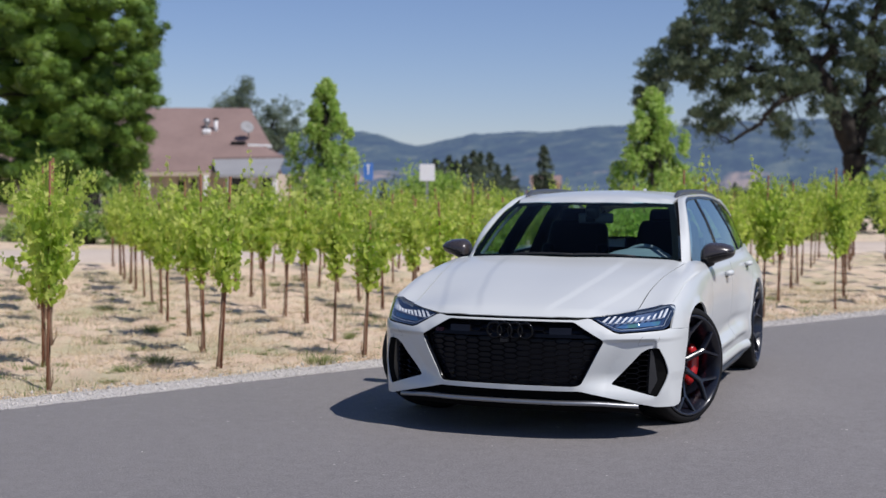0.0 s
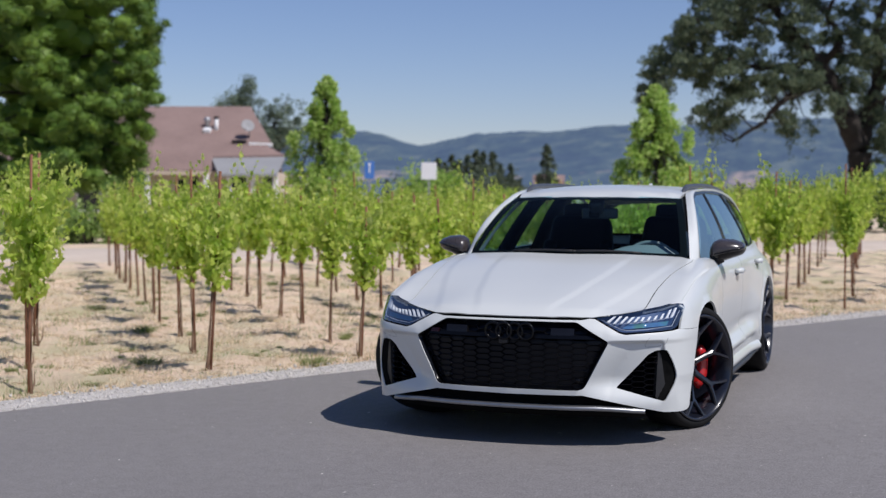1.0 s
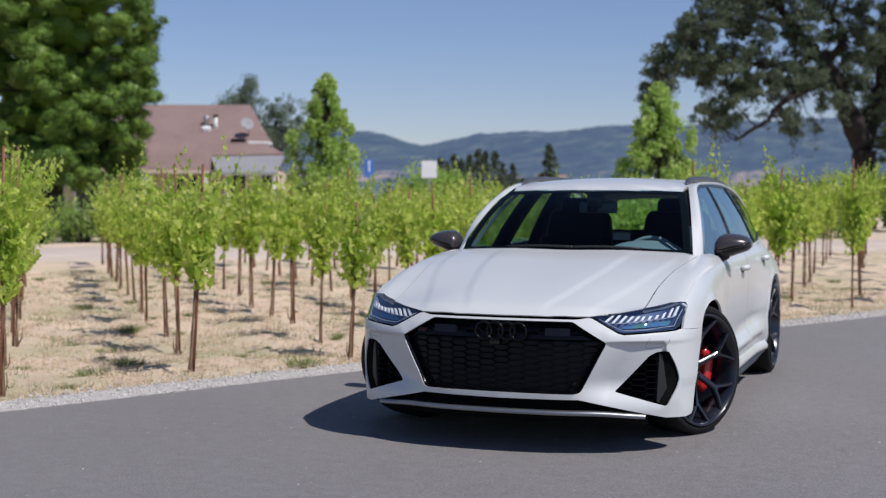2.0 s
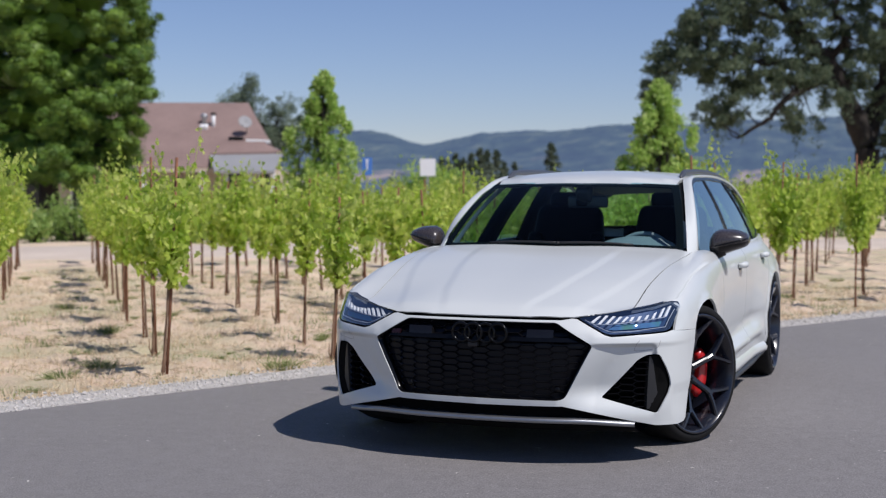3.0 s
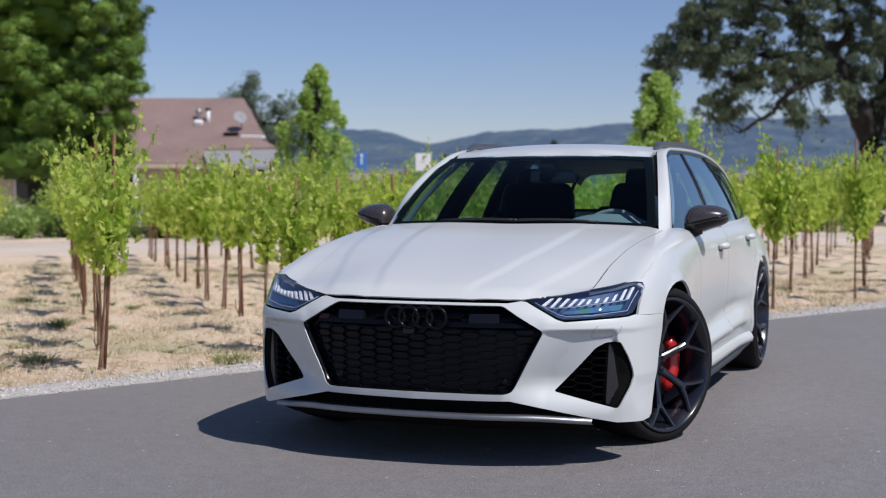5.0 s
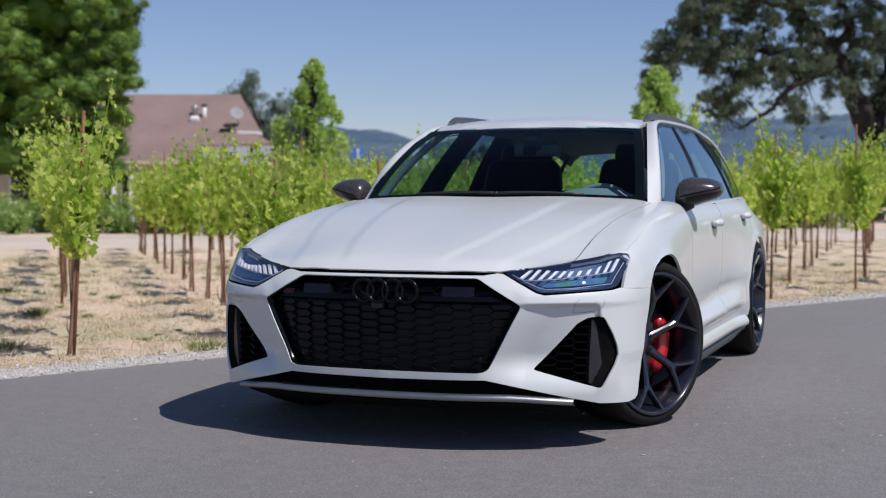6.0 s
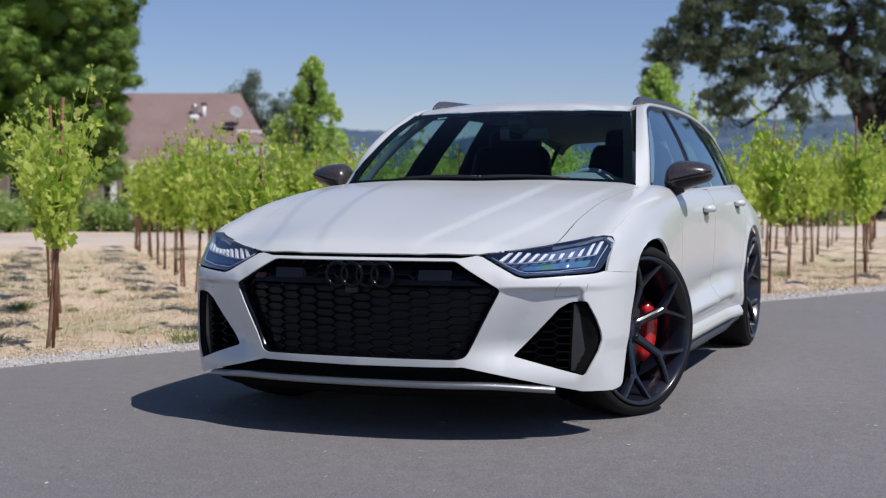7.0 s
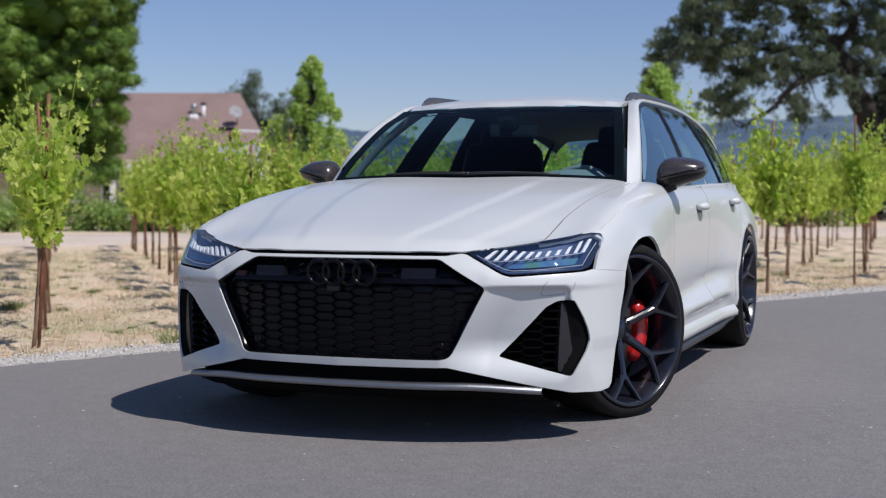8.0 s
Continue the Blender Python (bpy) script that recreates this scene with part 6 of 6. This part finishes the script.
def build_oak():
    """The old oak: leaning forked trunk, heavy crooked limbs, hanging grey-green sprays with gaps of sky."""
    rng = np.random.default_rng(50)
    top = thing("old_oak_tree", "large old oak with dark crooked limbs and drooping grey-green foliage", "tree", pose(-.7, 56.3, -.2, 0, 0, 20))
    wood, along = bmesh.new(), []

    def bough(points, r0, r1):
        """A crooked limb glided through points; its course is kept for the twigs."""
        pts = [Vector(p) for p in points]
        line = []
        for i in range(len(pts) - 1):
            a, b, c, d = pts[max(i - 1, 0)], pts[i], pts[i + 1], pts[min(i + 2, len(pts) - 1)]
            for s in np.linspace(0, 1, 5, endpoint=False):
                line.append(.5 * (2 * b + (c - a) * s + (2 * a - 5 * b + 4 * c - d) * s * s + (3 * b - a - 3 * c + d) * s ** 3))
        line.append(pts[-1])
        line = [p + Vector(rng.normal(0, .05, 3)) if 0 < i < len(line) - 1 else p for i, p in enumerate(line)]
        n = len(line) - 1
        tube(wood, line, [r0 + (r1 - r0) * (i / n) ** .8 for i in range(n + 1)], 10)
        along.extend(line[3:])
    bough([(-.60, 0, -.4), (-.55, 0, .6), (-.48, 0, 1.8), (-.45, 0, 2.9), (-.72, 0, 4.1), (-1.3, 0, 5.4)], .66, .50)
    bough([(-1.2, 0, 5.1), (-1.8, .1, 6.7), (-2.4, .2, 7.7), (-3.0, .2, 8.3), (-3.8, .1, 9.3), (-4.4, 0, 10.2), (-4.9, -.2, 12.4), (-5.2, 0, 14.6)], .46, .08)
    bough([(-.55, 0, 3.7), (-.2, .3, 5.2), (.3, .4, 7.0), (.2, .2, 9.2), (.6, 0, 11.6), (.4, 0, 14.6)], .42, .08)
    bough([(-1.9, 0, 6.8), (-3.2, -.3, 6.35), (-4.5, -.6, 5.65), (-5.05, -.7, 4.95), (-5.9, -.9, 4.5), (-6.5, -1.0, 4.05)], .20, .06)
    bough([(-2.6, .2, 7.9), (-4.0, .6, 7.5), (-5.4, .8, 7.6), (-7.4, .5, 7.9), (-8.8, .3, 7.6), (-9.9, .2, 6.9)], .20, .04)
    bough([(-3.9, .1, 9.4), (-5.4, -.6, 9.5), (-6.8, -.9, 9.8), (-8.3, -.8, 9.4)], .18, .04)
    bough([(-2.3, .2, 7.6), (-1.6, -.3, 8.7), (-2.2, -.4, 9.8), (-1.6, -.5, 11.6), (-2.0, -.3, 13.8)], .19, .05)
    bough([(.2, .4, 6.6), (1.2, .2, 7.3), (2.0, .0, 7.2), (2.6, -.3, 7.6)], .24, .05)
    bough([(.3, .2, 8.8), (1.2, .6, 10.0), (1.9, .5, 11.4), (2.4, .6, 11.8)], .2, .05)
    bough([(-4.3, .0, 10.0), (-6.0, .6, 11.2), (-7.4, .8, 12.6)], .16, .04)
    bough([(-.2, .3, 5.4), (.6, -1.2, 6.2), (1.2, -2.4, 6.0)], .16, .04)
    centres, sizes, made = [], [], 0
    floor_z = curve((-10.8, 6.0), (-9.6, 5.7), (-8.0, 5.4), (-7.4, 4.6), (-6.4, 4.8), (-5.2, 5.6), (-4.2, 4.5), (-3.0, 4.3), (-2.2, 5.0), (-1.2, 6.2), (-.4, 5.4), (.1, 3.0), (1.2, 2.4), (6, 2.8))
    roof_z_ = curve((-10.8, 7.4), (-9.6, 8.6), (-8.2, 10.4), (-6.6, 13.2), (-4, 15.6), (0, 16.6), (4, 14.5), (6.5, 11))
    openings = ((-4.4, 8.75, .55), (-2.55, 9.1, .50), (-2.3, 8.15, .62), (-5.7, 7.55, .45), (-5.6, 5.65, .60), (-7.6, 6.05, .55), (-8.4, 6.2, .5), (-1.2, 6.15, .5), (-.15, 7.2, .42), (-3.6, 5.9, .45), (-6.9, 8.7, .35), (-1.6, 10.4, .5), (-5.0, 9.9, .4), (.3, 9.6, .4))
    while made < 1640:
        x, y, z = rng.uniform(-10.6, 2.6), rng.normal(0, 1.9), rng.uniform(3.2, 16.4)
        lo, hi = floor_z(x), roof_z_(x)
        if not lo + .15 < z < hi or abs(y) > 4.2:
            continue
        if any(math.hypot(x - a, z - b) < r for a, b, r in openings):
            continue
        if noise.noise((x * .75 + 9, y * .25 + 3, z * .85)) > .16 + rng.uniform(-.05, .12):
            continue
        made += 1
        c = np.array((x, y, z))
        if made % 4 == 0:
            near = min(along, key=lambda p: (p - Vector(c)).length + rng.uniform(0, .6))
            if (near - Vector(c)).length < 2.6:
                limb(wood, near, c, .045, .012, .14, rng, 5)
        n = int(rng.uniform(60, 110))
        w = rng.uniform(.24, .44)
        v = rng.normal(0, 1, (n, 3))
        v /= np.linalg.norm(v, axis=1)[:, None]
        v *= rng.uniform(0, 1, (n, 1)) ** .5 * np.array((w, w, w * .62))
        v[:, 2] -= .5 * np.hypot(v[:, 0], v[:, 1])
        centres.append(c + v)
        sizes.append(rng.uniform(.10, .21, n))
        # a hanging strand below some of them
        if rng.random() < (.7 if z - lo < 1.0 else .32):
            n, drop = int(rng.uniform(26, 52)), rng.uniform(.4, 1.4)
            q = rng.uniform(0, 1, n)
            v = rng.normal(0, 1, (n, 3)) * np.array((.11, .11, .05)) * (1.25 - .7 * q[:, None])
            v[:, 0] += .18 * drop * q * math.cos(x * 3)
            v[:, 2] -= q * drop
            centres.append(c + v)
            sizes.append(rng.uniform(.08, .15, n))
    part("trunk", wood, BARK, top, "dark rugged trunk and crooked limbs")
    verts, faces = leaves(np.concatenate(centres), np.concatenate(sizes), rng, droop=1.8, width=.46, shape="blade")
    sheet("crown", verts, faces, OAK_LEAF, top, "drooping grey-green oak foliage")


def bush(name, label, at, radii, leaf, seed, n=26, per=60, size=.09):
    rng = np.random.default_rng(seed)
    rows = dome_clumps(rng, n, (0, 0, radii[2] * .8), radii, min(radii) * .45, .3)
    top = thing(name, label, "shrub", pose(*at))
    centres, sizes = [], []
    for x, y, z, r in rows:
        v = rng.normal(0, .5, (per, 3)) * r
        c = v + np.array((x, y, max(z, .1)))
        c[:, 2] = np.maximum(c[:, 2], .02)
        centres.append(c)
        sizes.append(rng.uniform(.6, 1.4, per) * size)
    verts, faces = leaves(np.concatenate(centres), np.concatenate(sizes), rng, width=.8, shape="blade", lean=1)
    sheet("crown", verts, faces, leaf, top)
    stems = bmesh.new()
    for x, y, z, r in rows[:7]:
        tube(stems, [(x * .1, y * .1, -.1), (x * .5, y * .5, z * .6), (x * .9, y * .9, z)], [.03, .02, .008], 5)
    part("stem", stems, BARK, top)
    return top


def build_shrubs():
    rng = np.random.default_rng(60)
    a, b = Vector((-21.5, 25.0, -.08)), Vector((-2.0, 42.0, -.08))
    for i in range(30):
        s = i / 29
        p = a.lerp(b, s) + Vector((*rng.normal(0, .6, 2), 0))
        flower = i in (3, 5, 7, 9)
        w = rng.uniform(.25, .4) if flower else rng.uniform(.5, 1.0)
        bush("flowering_shrub" if flower else "shrub", "low shrub with pale blossoms by the track" if flower else "low rounded green shrub by the track", p, (w, w, w * rng.uniform(.6, .95)), BLOOM if flower else SHRUB_LEAF, 100 + i)
    for i in range(9):
        p = Vector((-25.5 + i * 1.15, 27.6 - i * .22, -.08)) + Vector((*rng.normal(0, .3, 2), 0))
        w = rng.uniform(.55, .95)
        bush("shrub", "low rounded green shrub in front of the house", p, (w, w, w * rng.uniform(.6, .9)), SHRUB_LEAF, 150 + i)
    for at, r, leaf, label in (((-24, 61.8, -.1), (1.9, 1.8, 1.7), YOUNG_LEAF, "rounded olive-green tree in the distance"), ((-21.5, 64, -.1), (2.4, 2.0, 1.0), SHRUB_LEAF, "rounded olive-green tree in the distance"),
                               ((-29, 78, -.1), (3.5, 2.4, 1.6), FAR_LEAF, "dark low tree in the distance"), ((-5, 82, -.1), (4.5, 2.4, 1.3), SHRUB_LEAF, "low green scrub in the distance"),
                               ((.6, 52.5, -.1), (2.2, 2.0, 1.5), SHRUB_LEAF, "yellow-green bush under the oak"), ((7, 60, -.1), (4.0, 2.4, 1.2), SHRUB_LEAF, "yellow-green bush under the oak"),
                               ((-11, 95, -.1), (5, 2.4, 1.5), FAR_LEAF, "dark low tree in the distance"), ((4, 100, -.1), (8, 3, 1.7), FAR_LEAF, "dark low tree in the distance"), ((-35, 95, -.1), (7, 3, 2.0), FAR_LEAF, "dark low tree in the distance")):
        bush("distant_bush", label, at, r, leaf, int(abs(at[0]) * 10), 44, 80, .22)


def build_distant_conifers():
    rng = np.random.default_rng(70)
    kinds = []
    for k in range(3):
        r2 = np.random.default_rng(71 + k)
        rows = cone_clumps(r2, 110, .6, 6.2, 1.9, .6, .8, .2) + [(0, 0, 6.8, .25)]
        t = tree("distant_conifer", "dark pointed conifer far behind the vines", (0, 0, -30), 6.4, .15, rows, FAR_LEAF, 40, .3, 80 + k, flat=.8, limbs=0)
        tagged(t, group="distant conifers")
        kinds.append(t)
    n = 0
    for x, d, h in ((962, 165, 1.15), (795, 170, 1.0), (808, 168, .9), (822, 160, .95), (838, 162, 1.05), (850, 170, 1.05), (866, 160, 1.0), (880, 172, .85), (898, 165, .82), (770, 175, .95), (782, 180, .9), (915, 180, .6), (680, 170, .55), (1230, 190, .6), (1300, 185, .55), (1350, 190, .5), (1400, 185, .6), (1440, 180, .6)):
        yaw = radians(20) + math.atan((784 - x) / 2400)
        p = (2.345 - math.sin(yaw) * d, -8.514 + math.cos(yaw) * d)
        m = pose(p[0], p[1], -.3, 0, 0, rng.uniform(0, 360))
        if n < 3:
            kinds[n].matrix_world, t = m, kinds[n]
        else:
            t = copy_thing(kinds[n % 3], m)
        t.scale = (h, h, h)
        n += 1


ridge = curve((-60, 55), (-25, 95), (-2, 112), (7, 104), (13, 99), (16, 94), (18.8, 87), (20, 79), (21.2, 73), (22.3, 80), (23.4, 88), (26, 94), (40, 74), (70, 50), (110, 40))


def build_hills():
    """A wooded range round the valley, one sheet of terrain."""
    verts, faces = [], []
    az = np.concatenate([np.linspace(-60, -4, 40), np.linspace(-3.8, 45, 420), np.linspace(46, 110, 40)])
    rr = np.concatenate([np.linspace(600, 1500, 16), np.linspace(1560, 2100, 22), np.linspace(2200, 2900, 6)])
    for r in rr:
        for a in az:
            q = radians(a)
            x, y = -math.sin(q) * r, math.cos(q) * r
            rise = ease((r - 650) / 1250) ** 1.3 if r < 1900 else 1 - .5 * ease((r - 1900) / 900)
            bumps = noise.noise((x * .0032, y * .0032, 1)) * .16 + noise.noise((x * .009, y * .009, 4)) * .07 + noise.noise((x * .03, y * .03, 7)) * .025 + noise.noise((x * .11, y * .11, 9)) * .016
            h = (ridge(a) + 4.0 * noise.noise((a * .55, 2, 0)) + 1.6 * noise.noise((a * 2.1, 5, 0)) + .9 * noise.noise((a * 7.0, 8, 0))) * (rise + bumps * min(rise * 3, 1) * (1 - .55 * ease((r - 1500) / 400)))
            verts.append((x, y, max(h, -2) - .5))
    w = len(az)
    for j in range(len(rr) - 1):
        faces += [(j * w + i, (j + 1) * w + i, (j + 1) * w + i + 1, j * w + i + 1) for i in range(w - 1)]
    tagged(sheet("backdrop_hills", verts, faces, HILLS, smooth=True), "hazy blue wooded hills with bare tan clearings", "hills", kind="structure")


def build_house():
    """The low house: brown shingle roof with a clipped hip over a dormer board, tan walls, grey porch roof on white posts."""
    top = thing("house", "tan single-storey house with brown shingle roof and white porch", "house", pose(-24.53, 41.91, -.1, 0, 0, 20.4))
    # local: x to the right along the front, y away, z up
    def slab(name, corners, thick, material, parent, label=""):
        bm = bmesh.new()
        f = bm.faces.new([bm.verts.new(c) for c in corners])
        f.normal_update()
        if f.normal.z < 0:
            f.normal_flip()
        ext = bmesh.ops.extrude_face_region(bm, geom=[f])
        for v in ext["geom"]:
            if isinstance(v, bmesh.types.BMVert):
                v.co.z += thick
        bmesh.ops.recalc_face_normals(bm, faces=bm.faces)
        return part(name, bm, material, parent, label, smooth=False)
    part("wall", block(bmesh.new(), (17.4, 8.4, 2.5), pose(-7.9, 4.9, 1.25)), STUCCO, top, "tan stucco walls", smooth=False)
    roof = slab("roof", [(-17, 0, 2.42), (-1.30, 0, 2.42), (-1.78, 1.0, 3.02), (1.24, 1.15, 3.11), (.375, 1.83, 3.51), (.59, 2.0, 3.61), (-.72, 5.0, 5.38), (-17, 5.0, 5.38)], .10, SHINGLE, top, "brown shingle roof")
    slab("back_slope", [(-17, 10, 2.42), (.2, 10, 2.42), (-.72, 5.0, 5.38), (-17, 5.0, 5.38)], .10, SHINGLE, roof)
    slab("hip", [(.59, 2.0, 3.60), (.2, 10, 2.42), (-.72, 5.0, 5.38)], .10, SHINGLE, roof)
    porch = slab("porch_roof", [(-1.80, .96, 2.98), (1.26, 1.10, 3.05), (1.24, -1.55, 2.30), (-1.14, -1.55, 2.30)], .07, PORCH_ROOF, top, "pale grey porch roof")
    part("gutter", block(bmesh.new(), (2.42, .10, .11), pose(.05, -1.59, 2.29), .03), PORCH_ROOF, porch, "grey gutter", smooth=False)
    part("fascia", block(bmesh.new(), (1.02, .10, .15), pose(.12, 1.94, 3.66, 0, 2), .02), TRIM_WHITE, top, "white dormer fascia", smooth=False)
    part("fascia", block(bmesh.new(), (15.7, .06, .16), pose(-9.15, -.04, 2.40), .01), STUCCO, top, "tan eaves board", smooth=False)
    # thin dark box put in as the shadow below the raised roof edge
    part("dormer_dark_box", block(bmesh.new(), (.62, .35, .10), pose(-.80, 2.1, 3.80), .01), DARK_GLASS, top, "dark box standing in for the roof edge's shadow", smooth=False)
    part("dormer_dark_box", block(bmesh.new(), (.30, .25, .10), pose(.48, 1.92, 3.50), .01), DARK_GLASS, top, "dark box under the dormer board", smooth=False)
    chimney = part("vent_pipe", tube(bmesh.new(), [(-1.95, 3.1, 4.2), (-1.95, 3.1, 4.82)], .085, 12), TRIM_WHITE, top, "white roof vent pipe")
    part("vent_cap", turned(bmesh.new(), [(.0, .10), (.11, .08), (.12, .04), (.12, 0), (0, 0)], 14, pose(-1.95, 3.1, 4.84)), BARK, chimney, "dark pipe cap")
    hood_ = part("roof_vent", block(bmesh.new(), (.34, .40, .20), pose(-2.33, 2.95, 4.30, 18), .06), TRIM_WHITE, top, "white roof vent hood", smooth=False)
    part("vent_turbine", turned(bmesh.new(), [(0, .30), (.10, .28), (.15, .20), (.15, .10), (.09, 0), (.09, -.15)], 14, pose(-2.38, 3.3, 4.62)), STEEL, hood_, "grey vent turbine")
    dish = part("dish", turned(bmesh.new(), [(.0, 0), (.14, .02), (.25, .06), (.29, .085), (.27, .085), (.0, .02)], 24, pose(-.5, 2.35, 4.46, 62, 0, 24)), DISH_GREY, top, "grey satellite dish")
    part("dish_arm", tube(bmesh.new(), [(-.42, 2.6, 3.95), (-.46, 2.5, 4.30), (-.5, 2.42, 4.44)], .025, 8), STEEL, dish, "bent steel arm")
    part("dish_feed", tube(bmesh.new(), [(-.5, 2.32, 4.30), (-.56, 2.05, 4.38)], .018, 6), STEEL, dish, "thin feed arm")
    for x, y in ((-1.70, -1.02), (-.73, -1.30), (.23, -1.30), (1.14, -1.30), (-5.02, .06), (-4.33, .06)):
        post = part("porch_post", block(bmesh.new(), (.20, .20, 2.34), pose(x, y, 1.17), .02), TRIM_WHITE, top, "white porch post", smooth=False)
        part("post_foot", block(bmesh.new(), (.28, .28, .22), pose(x, y, .11), .02), TRIM_WHITE, post, smooth=False)
    for x, w, z, h in ((-8.9, .9, 1.45, 1.2), (-6.9, .9, 1.45, 1.2), (-5.35, .42, 1.25, 1.9), (-4.66, .36, 1.3, 1.7), (-3.03, .26, 1.90, .46), (-2.47, .26, 1.98, .46), (-.62, .62, 1.9, .75), (.62, .5, 1.9, .75)):
        win = part("window", block(bmesh.new(), (w + .16, .10, h + .16), pose(x, .67, z), .02), TRIM_WHITE if w > .3 else STUCCO, top, "framed window", smooth=False)
        part("glass", block(bmesh.new(), (w, .06, h), pose(x, .635, z), .01), DARK_GLASS, win, "dark window pane", smooth=False)


def sign(name, label, at, yaw, width, height, z, face, post_material, marks=()):
    top = thing(name, label, "sign", pose(*at, 0, 0, yaw))
    part("post", block(bmesh.new(), (.07, .05, z + height * .4 + .25), pose(0, .04, (z + height * .4) / 2 - .12), .008), post_material, top, "square steel post", smooth=False)
    panel = part("panel", block(bmesh.new(), (width, .025, height), pose(0, 0, z), .008), face, top, smooth=False)
    for x, dz, w, h in marks:
        part("marking", block(bmesh.new(), (w, .006, h), pose(x, -.016, z + dz), .002), SIGN_WHITE, panel, "white marking", smooth=False)
    return top


def build_distant_house():
    """A small house with a dark gable roof far beyond the vines."""
    top = thing("distant_house", "small tan house with a dark gable roof far away", "house", pose(-79.0, 281.3, -.4, 0, 0, 16))
    part("wall", block(bmesh.new(), (6.4, 5.0, 5.0), pose(0, 0, 2.5), .05), STUCCO, top, "tan walls", smooth=False)
    bm = bmesh.new()
    ends = [[bm.verts.new((x, y, z)) for y, z in ((-3.0, 4.7), (0, 6.6), (3.0, 4.7))] for x in (-3.5, 3.5)]
    bm.faces.new(ends[0])
    bm.faces.new(ends[1][::-1])
    for i in range(3):
        bm.faces.new((ends[0][i], ends[1][i], ends[1][(i + 1) % 3], ends[0][(i + 1) % 3]))
    bmesh.ops.recalc_face_normals(bm, faces=bm.faces)
    part("roof", bm, SHINGLE, top, "dark brown gable roof", smooth=False)
    for x in (-1.8, 1.5):
        part("window", block(bmesh.new(), (1.0, .12, 1.2), pose(x, -2.52, 3.4), .02), DARK_GLASS, top, "dark window", smooth=False)


build_distant_house()
build_track()
build_shrubs()
build_house()
build_trees()
build_oak()
build_distant_conifers()
build_hills()
sign("notice_board", "blank white notice board on a post behind the vines", (-14.50, 36.13, -.1), 20, .53, .59, 2.36, SIGN_WHITE, STEEL)
sign("blue_sign", "small blue road sign with a white symbol", (-16.39, 35.29, -.1), 20, .34, .60, 2.38, SIGN_BLUE, STEEL, ((0, .05, .05, .3), (0, .22, .10, .05)))
